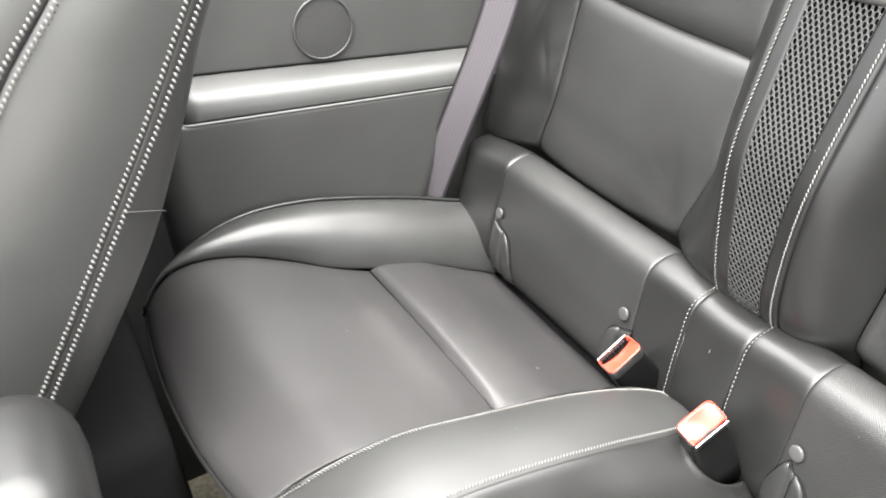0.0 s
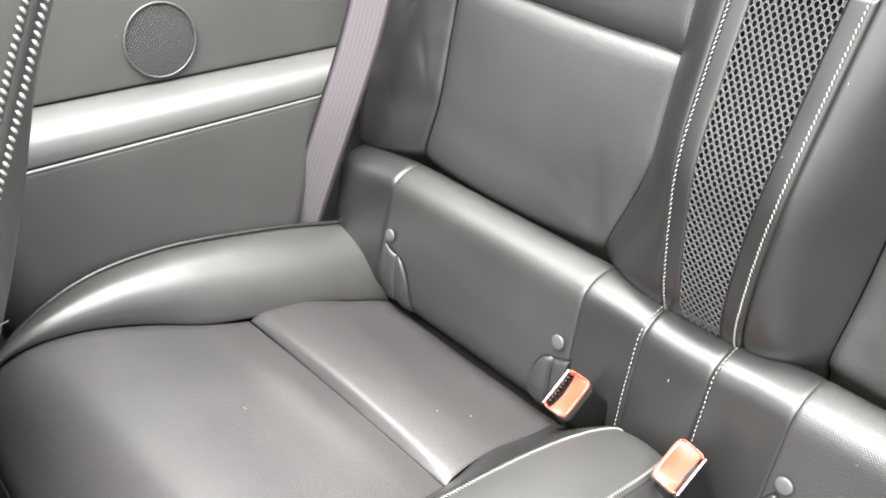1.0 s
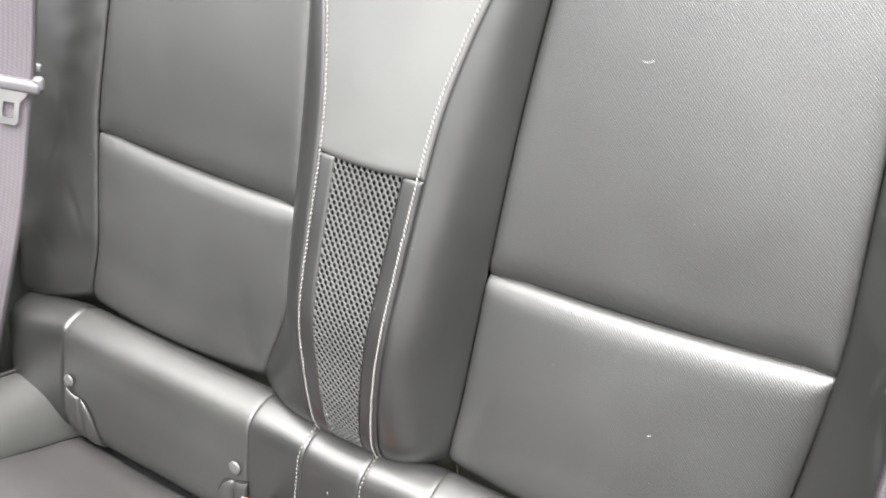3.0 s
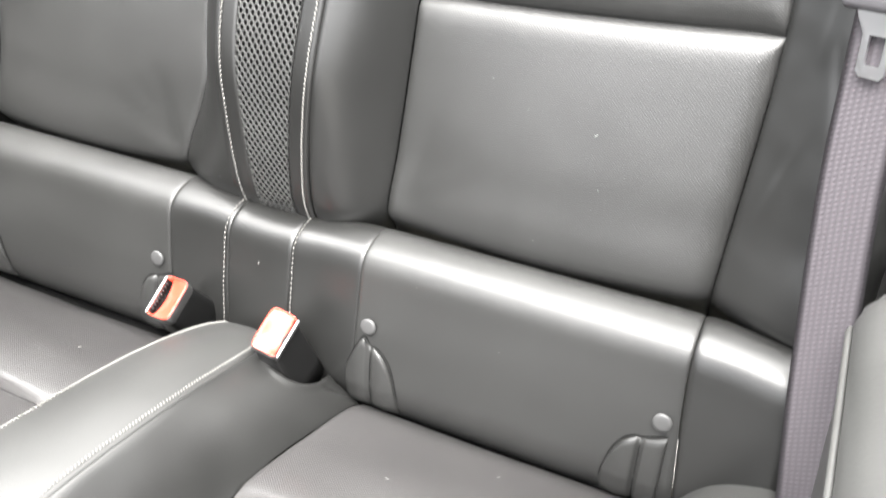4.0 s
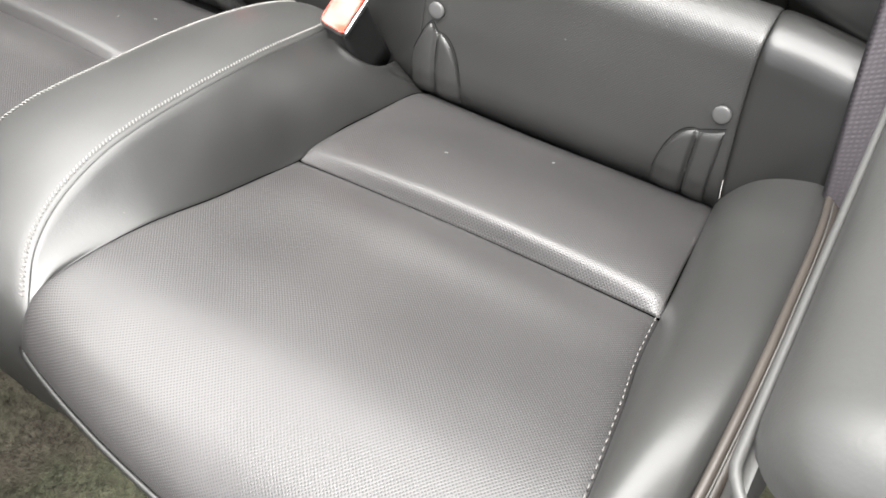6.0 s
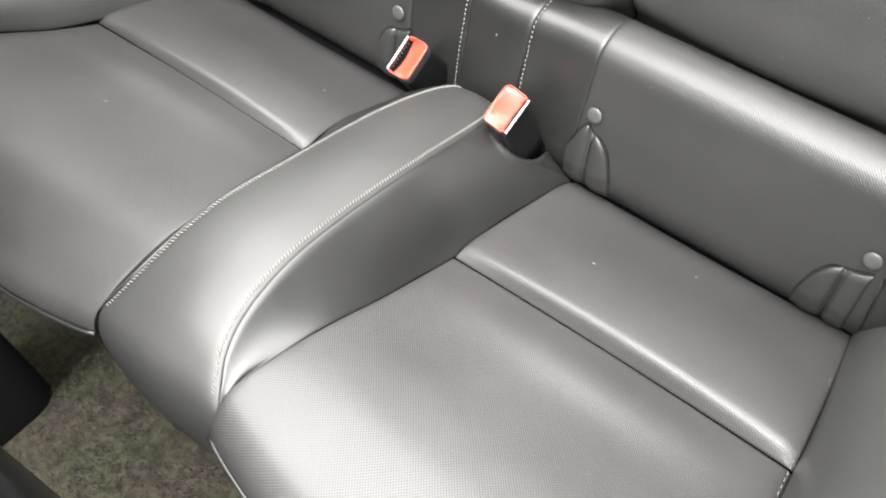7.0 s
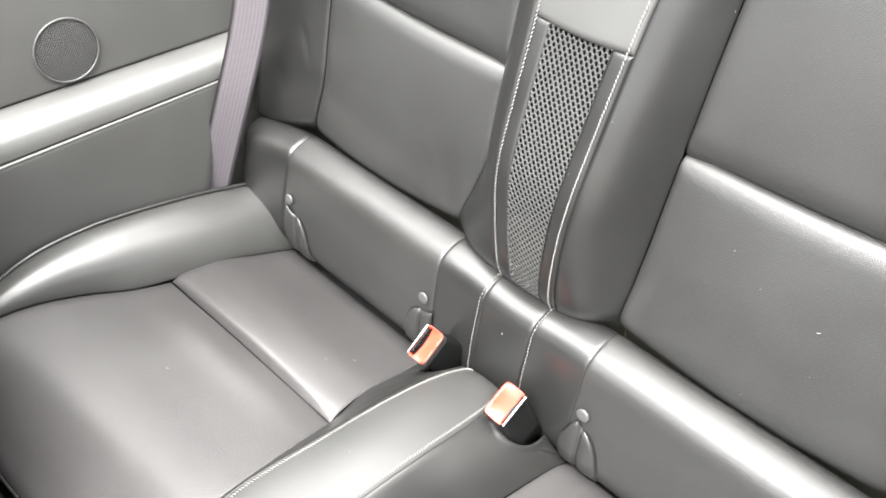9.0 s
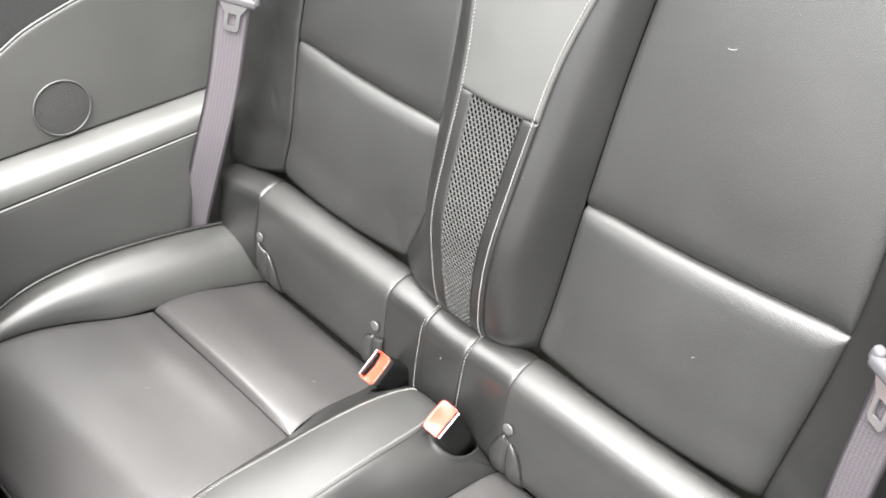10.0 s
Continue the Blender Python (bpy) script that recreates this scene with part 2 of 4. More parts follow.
def tube(name, pts, radius, material, parent, label="", sides=8, squash=1.0):
    pts = np.array(pts, float)
    tan = np.gradient(pts, axis=0)
    tan /= np.linalg.norm(tan, axis=1, keepdims=True)
    up = np.array((0.03, 0.1, 1.0))
    verts, faces = [], []
    for p, t in zip(pts, tan):
        a = np.cross(t, up)
        a /= np.linalg.norm(a) + 1e-9
        b = np.cross(a, t)
        for k in range(sides):
            w = 2 * math.pi * k / sides
            verts.append(p + radius * (math.cos(w) * a + squash * math.sin(w) * b))
    n = len(pts)
    for r in range(n - 1):
        for k in range(sides):
            m = (k + 1) % sides
            faces.append((r * sides + k, r * sides + m, (r + 1) * sides + m, (r + 1) * sides + k))
    faces.append(tuple(range(sides))[::-1])
    faces.append(tuple((n - 1) * sides + k for k in range(sides)))
    return link(name, verts, faces, material, parent, label)


def even(pts, step):
    """Points at even steps along a polyline."""
    pts = np.array(pts, float)
    far = np.r_[0, np.cumsum(np.linalg.norm(np.diff(pts, axis=0), axis=1))]
    at = np.arange(0, far[-1], step)
    return np.stack([np.interp(at, far, pts[:, k]) for k in range(3)], 1)


def stitching(name, pts, normal, parent, material=None, pitch=0.0052, length=0.0040, radius=0.00075, slant=0.0, side=0.0, label="pale contrast thread stitches"):
    """A row of single stitches along pts, lifted along normal. slant: how far each lies across the row."""
    ends = even(pts, pitch)
    rng = random.Random(len(ends))
    verts, faces = [], []
    nrm = np.array(normal, float)
    for a, b in zip(ends[:-1], ends[1:]):
        t = (b - a) / (np.linalg.norm(b - a) + 1e-9)
        w = np.cross(nrm, t)
        w /= np.linalg.norm(w) + 1e-9
        nn = np.cross(t, w)
        c = (a + b) / 2 + w * (side + rng.uniform(-0.0002, 0.0002)) + nn * radius * 0.5
        d = t * math.cos(slant) + w * math.sin(slant)
        e = np.cross(nn, d)
        base = len(verts)
        for s, r in ((-0.5, 0.35), (-0.32, 1.0), (0.32, 1.0), (0.5, 0.35)):
            lift = -radius * 0.9 if abs(s) == 0.5 else 0
            for k in range(5):
                an = 2 * math.pi * k / 5
                verts.append(c + d * s * length + nn * (lift + r * radius * math.cos(an)) + e * r * radius * math.sin(an))
        for r in range(3):
            for k in range(5):
                m = (k + 1) % 5
                faces.append((base + r * 5 + k, base + r * 5 + m, base + r * 5 + 5 + m, base + r * 5 + 5 + k))
        faces.append(tuple(base + k for k in range(5))[::-1])
        faces.append(tuple(base + 15 + k for k in range(5)))
    return link(name, verts, faces, material or THREAD, parent, label)


def block(name, size, m, material, parent, label="", bevel=0.003, taper=(1, 1), segments=3):
    """A box with rounded edges, its middle at m; taper narrows the top."""
    bm = bmesh.new()
    bmesh.ops.create_cube(bm, size=1.0)
    for v in bm.verts:
        k = taper if v.co.z > 0 else (1, 1)
        v.co = Vector((v.co.x * size[0] * k[0], v.co.y * size[1] * k[1], v.co.z * size[2]))
    bmesh.ops.bevel(bm, geom=list(bm.edges), offset=bevel, segments=segments, profile=0.5, affect="EDGES")
    bm.transform(m)
    bm.verts.ensure_lookup_table()
    verts, faces = [v.co[:] for v in bm.verts], [[v.index for v in f.verts] for f in bm.faces]
    bm.free()
    return link(name, verts, faces, material, parent, label)


def dome(name, centre, normal, radius, height, material, parent, label="", n=24):
    """A low round button."""
    z = Vector(normal).normalized()
    m = Matrix.Translation(centre) @ z.to_track_quat("Z", "Y").to_matrix().to_4x4()
    verts, faces = [], []
    rings = [(1.0, -0.4), (1.0, 0.25), (0.93, 0.6), (0.8, 0.82), (0.5, 0.96)]
    for r, h in rings:
        for k in range(n):
            a = 2 * math.pi * k / n
            verts.append(m @ Vector((radius * r * math.cos(a), radius * r * math.sin(a), height * h)))
    verts.append(m @ Vector((0, 0, height)))
    for r in range(len(rings) - 1):
        for k in range(n):
            faces.append((r * n + k, r * n + (k + 1) % n, (r + 1) * n + (k + 1) % n, (r + 1) * n + k))
    for k in range(n):
        faces.append(((len(rings) - 1) * n + k, (len(rings) - 1) * n + (k + 1) % n, len(verts) - 1))
    return link(name, verts, faces, material, parent, label)


# ---- the shell of the car's rear cabin ----


def floor_height(x, y):
    return -0.26 + 0.41 * (1 - smooth((np.abs(x) - 0.235) / 0.05))


gx, gy = np.linspace(-0.85, 0.85, 90), np.linspace(-1.9, 0.5, 90)
X, Y = np.meshgrid(gx, gy, indexing="ij")
Z = floor_height(X, Y) + 0.004 * np.array([[noise.noise((a * 14, b * 14, 0)) for b in gy] for a in gx])
idx = np.arange(X.size).reshape(X.shape)
quads = np.stack([idx[:-1, :-1], idx[1:, :-1], idx[1:, 1:], idx[:-1, 1:]], 2).reshape(-1, 4).tolist()
floor = link("floor", np.stack([X, Y, Z], 2).reshape(-1, 3), quads, CARPET)
tagged(floor, "dark olive-grey carpet over the car floor and tunnel", "carpet", kind="structure")


def carpet_pile(x0, x1, y0, y1, count):
    """Short matted fibres, combed this way and that, over the tunnel in front of the bench."""
    rng = np.random.default_rng(4)
    x, y = rng.uniform(x0, x1, count), rng.uniform(y0, y1, count)
    z = floor_height(x, y) + 0.004 * np.array([noise.noise((a * 14, b * 14, 0)) for a, b in zip(x, y)]) - 0.0006
    comb = np.array([noise.noise((a * 22, b * 22, 3.0)) for a, b in zip(x, y)]) * 5.0 + rng.normal(0, 0.7, count)
    long, lean = rng.uniform(0.004, 0.009, count), rng.uniform(0.35, 0.9, count)
    root = np.stack([x, y, z], 1)
    side = np.stack([-np.sin(comb), np.cos(comb), 0 * comb], 1) * rng.uniform(0.0004, 0.0009, count)[:, None]
    tip = root + np.stack([np.cos(comb) * lean, np.sin(comb) * lean, np.sqrt(1 - lean**2)], 1) * long[:, None]
    verts = np.stack([root - side, root + side, tip], 1).reshape(-1, 3)
    ob = link("carpet_pile", verts, np.arange(3 * count).reshape(-1, 3).tolist(), CARPET, flat=True)
    tagged(ob, "matted olive-brown carpet pile on the tunnel before the bench", "carpet pile", kind="stuff")


carpet_pile(-0.27, 0.30, -0.98, -0.42, 60000)

# added plain walls; their heights set how much low light and reflection gets in
for nm, size, at in (("wall_left", (0.04, 2.6, 1.15), (-0.87, -0.6, 0.30)), ("wall_right", (0.04, 1.2, 1.15), (0.87, 0.05, 0.30)),
                     ("wall_rear", (1.78, 0.04, 1.28), (0, 0.64, 0.36)), ("wall_front", (1.78, 0.04, 0.88), (0, -1.45, 0.165)), ("door_sill", (0.12, 1.4, 0.36), (0.87, -1.26, -0.06))):
    w = block(nm, size, pose(*at), INNER_TRIM, None, bevel=0.01)
    tagged(w, "plain dark wall added to close in the car", "wall", kind="structure")
outside = link("ground", [(-60, -60, -0.34), (60, -60, -0.34), (60, 60, -0.34), (-60, 60, -0.34)], [(0, 1, 2, 3)], PAVING)
tagged(outside, "pale grey paved ground outside the open car", "ground", kind="structure")

# ---- rear bench cushion ----
bench = thing("rear_seat_cushion", (0, -0.25, 0.16), "black leather rear bench with perforated inserts and raised centre hump", "car seat")

IN_REAR = curve([(.120, -.004, .296), (.116, -.03, .313), (.110, -.09, .331), (.106, -.14, .345), (.104, -.175, .353), (.103, -.190, .350)])
OUT_REAR = curve([(.422, -.004, .300), (.425, -.035, .318), (.430, -.09, .343), (.434, -.14, .364), (.437, -.180, .3745), (.438, -.196, .370)])
IN_FRONT = curve([(.103, -.190, .350), (.099, -.235, .366), (.095, -.28, .382), (.088, -.34, .405), (.082, -.39, .4175), (.076, -.43, .418), (.076, -.452, .403), (.075, -.460, .385)])
OUT_FRONT = curve([(.438, -.196, .370), (.442, -.25, .3915), (.450, -.30, .414), (.458, -.36, .436), (.463, -.41, .444), (.467, -.445, .437), (.470, -.47, .416), (.471, -.484, .392)])
SEAM_OUT = curve([(.422, -.004, .300), (.425, -.035, .318), (.430, -.09, .342), (.434, -.14, .358), (.438, -.196, .3735), (.442, -.25, .391), (.450, -.30, .414), (.458, -.36, .436), (.463, -.41, .444), (.467, -.445, .437), (.470, -.47, .416), (.471, -.484, .392)])
RIM = curve([(.505, .015, .372), (.510, -.03, .386), (.513, -.08, .405), (.514, -.13, .422), (.514, -.19, .441), (.514, -.245, .455), (.513, -.315, .463), (.511, -.37, .457), (.505, -.415, .443), (.494, -.45, .425), (.484, -.475, .402), (.478, -.488, .385)])
SEAM_IN = curve([(.118, -.012, .302), (.116, -.03, .313), (.110, -.09, .331), (.106, -.14, .345), (.103, -.190, .350), (.099, -.235, .366), (.095, -.28, .382), (.088, -.34, .405), (.082, -.39, .4175), (.078, -.42, .419), (.077, -.440, .410)])
TOPSEW = curve([(.028, -.016, .352), (.034, -.03, .368), (.041, -.08, .390), (.043, -.154, .413), (.042, -.245, .432), (.043, -.31, .442), (.045, -.35, .442), (.049, -.385, .436), (.057, -.412, .427), (.068, -.432, .415), (.077, -.446, .404)])
TOPALL = curve([(.028, -.016, .352), (.034, -.03, .368), (.041, -.08, .390), (.043, -.154, .413), (.042, -.245, .432), (.043, -.31, .442), (.045, -.35, .442), (.049, -.385, .436), (.057, -.412, .427), (.068, -.432, .415), (.077, -.446, .404), (.081, -.456, .38), (.082, -.457, .345), (.082, -.450, .29), (.081, -.440, .22)])

# the hump is broader towards the passenger side
BROAD = ((0.028, -.016, .352), (.034, -.03, .368), (.042, -.08, .390), (.046, -.154, .413), (.050, -.245, .432), (.055, -.31, .442), (.0565, -.35, .442), (.059, -.385, .436), (.063, -.412, .427), (.070, -.432, .415), (.077, -.446, .404))
TOPSEW_L = curve(BROAD)
TOPALL_L = curve(BROAD + ((.081, -.456, .38), (.082, -.457, .345), (.082, -.450, .29), (.081, -.440, .22)))
IN_REAR_L = curve([(.120, -.004, .298), (.116, -.03, .315), (.109, -.09, .338), (.102, -.14, .356), (.098, -.165, .363), (.094, -.190, .366)])
IN_FRONT_L = curve([(.094, -.190, .366), (.084, -.235, .389), (.076, -.28, .409), (.069, -.33, .426), (.067, -.37, .431), (.069, -.41, .425), (.073, -.435, .412), (.076, -.452, .399), (.075, -.460, .385)])
SEAM_IN_L = curve([(.118, -.012, .304), (.116, -.03, .315), (.109, -.09, .338), (.102, -.14, .356), (.094, -.190, .366), (.084, -.235, .389), (.076, -.28, .409), (.069, -.33, .426), (.067, -.37, .431), (.069, -.41, .425), (.076, -.440, .409)])


def tuck(c):
    return lambda t: c(t) + np.array((0.005, 0, 0.0002))


def sagged(c, inwards=0.007, low=0.005):
    """The passenger side's cushion sits lower at its rear, and its outer seam further in round the cross seam."""

    def at(t):
        p = np.array(c(t))
        b = np.exp(-(((p[:, 1] + 0.18) / 0.10) ** 2))[:, None]
        rear = smooth((p[:, 1] + 0.13) / 0.09)[:, None]
        return p - b * np.array((inwards, 0, low)) - rear * np.array((0, 0, 0.011))

    return at


def mirror_curve(c):
    return lambda t: c(t) * np.array((-1, 1, 1))


def front_bow(i, j):
    m = np.sin(np.pi * i)
    out = np.zeros((*i.shape, 3))
    out[..., 1] = -0.022 * m**0.7 * smooth((j - 0.45) / 0.55)
    out[..., 2] = 0.004 * m - 0.012 * m * smooth(j / 0.6) + 0.006 * m * np.exp(-(((j - 0.12) / 0.09) ** 2)) - 0.006 * m * smooth((j - 0.60) / 0.2) * (1 - smooth((j - 0.84) / 0.16))
    return out


def rear_dish(i, j, fade=0.0):
    out = np.zeros((*i.shape, 3))
    m = np.sin(np.pi * i)
    out[..., 2] = -0.003 * m * (1 - j) + 0.004 * m * j + 0.009 * (1 - fade * i) * m**0.6 * smooth((1 - j) / 0.06) * smooth((j - 0.15) / 0.6)
    return out


def bolster_bulge(i, j):
    out = np.zeros((*i.shape, 3))
    m = np.sin(np.pi * i)
    out[..., 2] = 0.014 * m
    out[..., 0] = -0.009 * m
    return out


def flank_bulge(i, j, full=1.0):
    out = np.zeros((*i.shape, 3))
    m = np.sin(np.pi * i)
    out[..., 0], out[..., 2] = full * 0.006 * m * (1 - 0.8 * smooth(j)), full * 0.005 * m * (1 - 1.7 * smooth((j - 0.1) / 0.8))
    # hollow in which the buckle stands
    base = TOPSEW(j.ravel()).reshape(*j.shape, 3)
    foot = SEAM_IN(j.ravel()).reshape(*j.shape, 3)
    at = base + (foot - base) * i[:, :, None]
    far = np.sqrt(((at[..., 0] - 0.062) / 0.0225) ** 2 + ((at[..., 1] + 0.036) / 0.031) ** 2)
    out[..., 2] += 0.0022 * np.exp(-(((far - 1.10) / 0.13) ** 2)) - 0.036 * (1 - smooth((far - 0.70) / 0.27)) * smooth((i - 0.02) / 0.14)
    # soft crease from the lip of the hollow towards the roll
    fold = (at[..., 1] + 0.050) - (at[..., 0] - 0.078) * 1.2
    out[..., 2] -= 0.0025 * np.exp(-((fold / 0.004) ** 2)) * smooth((at[..., 0] - 0.084) / 0.008) * (1 - smooth((at[..., 0] - 0.104) / 0.010))
    return out


def crown(i, j):
    out = np.zeros((*i.shape, 3))
    m = 1 - (2 * i - 1) ** 2
    out[..., 2] = 0.007 * m * (1 - smooth((j - 0.75) / 0.2))
    out[..., 1] = -0.012 * m * smooth((j - 0.62) / 0.2)
    return out


for mirror in (False, True):
    in_rear, in_front, seam_in = (sagged(IN_REAR_L, 0, 0), IN_FRONT_L, sagged(SEAM_IN_L, 0, 0)) if mirror else (IN_REAR, IN_FRONT, SEAM_IN)
    top_sew = TOPSEW_L if mirror else TOPSEW
    out_rear, out_front, seam_out = (sagged(OUT_REAR), sagged(OUT_FRONT), sagged(SEAM_OUT)) if mirror else (OUT_REAR, OUT_FRONT, SEAM_OUT)
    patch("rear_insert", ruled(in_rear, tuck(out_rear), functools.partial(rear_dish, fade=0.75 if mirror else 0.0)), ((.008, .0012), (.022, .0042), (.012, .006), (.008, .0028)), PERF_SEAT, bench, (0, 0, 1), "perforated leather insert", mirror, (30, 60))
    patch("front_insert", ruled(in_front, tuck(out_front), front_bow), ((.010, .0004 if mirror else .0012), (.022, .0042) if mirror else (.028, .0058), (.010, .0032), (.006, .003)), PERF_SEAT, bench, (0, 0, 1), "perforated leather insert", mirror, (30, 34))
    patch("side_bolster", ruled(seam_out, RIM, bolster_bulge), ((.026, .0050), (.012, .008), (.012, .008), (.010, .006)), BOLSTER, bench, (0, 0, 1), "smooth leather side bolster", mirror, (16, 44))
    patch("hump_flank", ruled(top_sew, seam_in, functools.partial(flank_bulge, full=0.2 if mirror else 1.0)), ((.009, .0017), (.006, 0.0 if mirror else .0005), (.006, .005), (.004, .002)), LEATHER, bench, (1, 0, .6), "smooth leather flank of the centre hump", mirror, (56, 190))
    k = np.linspace(0, 1, 60)
    front = IN_FRONT(np.ones(60)) + (OUT_FRONT(np.ones(60)) - IN_FRONT(np.ones(60))) * k[:, None]
    front[:, 1] -= 0.022 * np.sin(np.pi * k) ** 0.7
    front[:, 2] -= 0.008 * np.sin(np.pi * k)
    front[:, 2] -= 0.002
    tube("front_piping", flip(front, mirror), 0.0024, LEATHER, bench, "thin worn leather piping")
    low = front + np.array((0, 0.10, -0.22))
    lowc, topc = (lambda t, q=low: np.stack([np.interp(t, np.linspace(0, 1, 60), q[:, c]) for c in range(3)], 1)), (lambda t, q=front: np.stack([np.interp(t, np.linspace(0, 1, 60), q[:, c]) for c in range(3)], 1))
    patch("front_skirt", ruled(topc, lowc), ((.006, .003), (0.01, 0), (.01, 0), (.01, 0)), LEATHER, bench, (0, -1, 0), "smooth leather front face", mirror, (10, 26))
    rim = RIM(np.linspace(0, 1, 80))
    tube("side_piping", flip(rim + np.array((0.001, 0, -0.0025)), mirror), 0.0032, LEATHER if mirror else PIPING, bench, "worn leather piping" if mirror else "worn brownish piping")
    if not mirror:
        outer = tube("outer_piping", rim + np.array((0.0066, 0, -0.0066)), 0.0042, PIPING_DARK, bench, "dark brown worn outer piping")
        tube("piping_thread", rim + np.array((0.0044, 0, -0.0018)), 0.0005, THREAD, outer, "pale sewn thread")
    side_low = curve(rim[::8] * np.array((1, 1, 0)) + np.array((0.012, 0, 0.16)))
    side_top = curve(rim[::8] + np.array((0.004, 0, -0.004)))
    patch("outer_side", ruled(side_top, side_low), ((.004, .002), (.01, 0), (.01, 0), (.01, 0)), LEATHER, bench, (1, 0, 0), "leather outer side", mirror, (8, 30))
    sew = top_sew(np.linspace(0.02, 0.985, 160))
    sew[:, 0] -= 0.006
    sew[:, 2] += 0.0021
    stitching("hump_stitching", flip(sew, mirror), (0, 0, 1), bench, pitch=0.0034, length=0.0043, radius=0.00060, slant=0.9 if not mirror else -0.9)
    if not mirror:
        stitching("seam_stitching", SEAM_OUT(np.linspace(0.17, 0.85, 80)) + np.array((0.001, 0, -0.0004)), (0, 0, 1), bench, THREAD, 0.0075, 0.0042, 0.00045)
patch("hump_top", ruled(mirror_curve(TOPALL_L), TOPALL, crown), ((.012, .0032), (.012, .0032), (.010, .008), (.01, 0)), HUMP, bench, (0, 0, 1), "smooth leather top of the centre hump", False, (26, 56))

foam = lambda i, j: np.stack([-0.49 + 0.98 * i, 0.03 - 0.47 * j, 0.275 + 0.055 * j + 0 * i], 2)
patch("seat_foam", foam, ((.01, 0),) * 4, DARK, bench, (0, 0, 1), "dark foam core", False, (8, 8), 0)

# ---- lower backrest roll ----
roll = thing("lower_backrest_roll", (0, 0.05, 0.3), "black leather lumbar roll along the foot of the backrest", "car seat")
PROFILE = curve([(0, .006, .282), (0, -.005, .298), (0, -.0125, .316), (0, -.0135, .336), (0, -.0105, .354), (0, -.001, .396), (0, .0108, .437), (0, .0148, .4505), (0, .0205, .4605), (0, .0300, .4670), (0, .046, .4703), (0, .061, .4692), (0, .076, .4580), (0, .087, .435), (0, .092, .40)])


def roll_surface(x0, x1):
    def at(i, j):
        x = x0(j) + (x1(j) - x0(j)) * i
        p = PROFILE(j.ravel()).reshape(*j.shape, 3)
        p[..., 0] = x
        top = smooth((j - 0.3) / 0.35)
        p[..., 2] -= 0.004 * np.exp(-(x / 0.075) ** 2) * top
        p[..., 1] += (-0.004 * np.exp(-(x / 0.06) ** 2) - 0.010 * smooth((np.abs(x) - 0.42) / 0.08)) * np.ones_like(x)
        return p

    return at


def fixed(v):
    return lambda j: v + 0 * j


INNER = lambda j: 0.110 + 0.004 * smooth(j * 1.6)
OUTER = lambda j: 0.430 - 0.012 * smooth(j * 1.6)
for mirror in (False, True):
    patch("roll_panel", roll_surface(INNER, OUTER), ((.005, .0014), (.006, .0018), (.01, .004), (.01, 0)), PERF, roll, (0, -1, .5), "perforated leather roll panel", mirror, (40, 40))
    patch("roll_end", roll_surface(OUTER, fixed(0.521 if mirror else 0.514)), ((.008, .0035), (.016, .012), (.01, .004), (.01, 0)), LEATHER, roll, (0, -1, .5), "smooth leather roll end", mirror, (14, 40))
    patch("roll_filler", roll_surface(fixed(0.037), INNER), ((.004, .0012), (.005, .0014), (.01, .004), (.01, 0)), LEATHER, roll, (0, -1, .5), "smooth leather strip beside the middle", mirror, (14, 40))
    line = roll_surface(fixed(0.0405), fixed(0.0405))(np.zeros((1, 90)), np.linspace(0.12, 0.78, 90)[None])[0] + np.array((0, -0.0012, 0.0008))
    stitching("roll_stitching", flip(line, mirror), (0, -1, 0.6), roll, pitch=0.0052, length=0.0036, radius=0.0006)
patch("roll_middle", roll_surface(fixed(-0.037), fixed(0.037)), ((.005, .0015), (.005, .0015), (.01, .004), (.01, 0)), LEATHER, roll, (0, -1, .5), "smooth leather middle of the roll", False, (18, 40))


def anchor_flap(x, inner, parent, pointed):
    """The small arched leather flap with a slit over a child-seat anchor. inner: +1 if the arch bows towards +x."""
    face = lambda z: np.interp(z, [.298, .316, .336, .354, .396, .42], [-.005, -.0125, -.0135, -.0105, -.001, .006])
    w, h, z0, low = 0.030, 0.073, 0.305, 0.86 if pointed else 0.72
    top = lambda u: np.where(u > 0, h * np.sqrt(np.clip(1 - (np.clip(u, 0, 1.02) / 1.03) ** 2.4, 0, 1)), h * (1.0 + 0.55 * np.clip(-u, 0, 0.22) - 0.95 * np.clip(-u - 0.22, 0, 1) ** 1.5) if pointed else h * (1.0 - 0.16 * u))

    def at(i, j):
        u = -low + (1 + low) * i
        z = z0 + top(u) * j
        return np.stack([x + inner * w * u + 0 * j, face(z) - 0.0036 - 0.0022 * np.exp(-(((np.abs(u) - 0.45) / 0.35) ** 2)) + 0.0034 * np.exp(-((u / 0.07) ** 2)), z], 2)

    flap = patch("anchor_flap", at, ((.004, .0024), (.006, .0032), (.004, .002), (.007, .0032)), PERF, parent, (0, -1, 0.2), "small leather flap over the child-seat anchor", False, (30, 18), 0)
    u = np.linspace(0.02 - low, 1.0, 60)
    arch = np.stack([x + inner * w * 1.02 * u, face(z0 + top(u) * 1.015) - 0.0002, z0 + top(u) * 1.015], 1)
    tube("flap_seam", arch, 0.0005, DARK, flap, "dark seam round the flap", sides=6)
    tube("slit", [(x, face(z) - 0.0004, z) for z in np.linspace(z0, z0 + h * 0.9, 12)], 0.0010, DARK, flap, "dark slit")


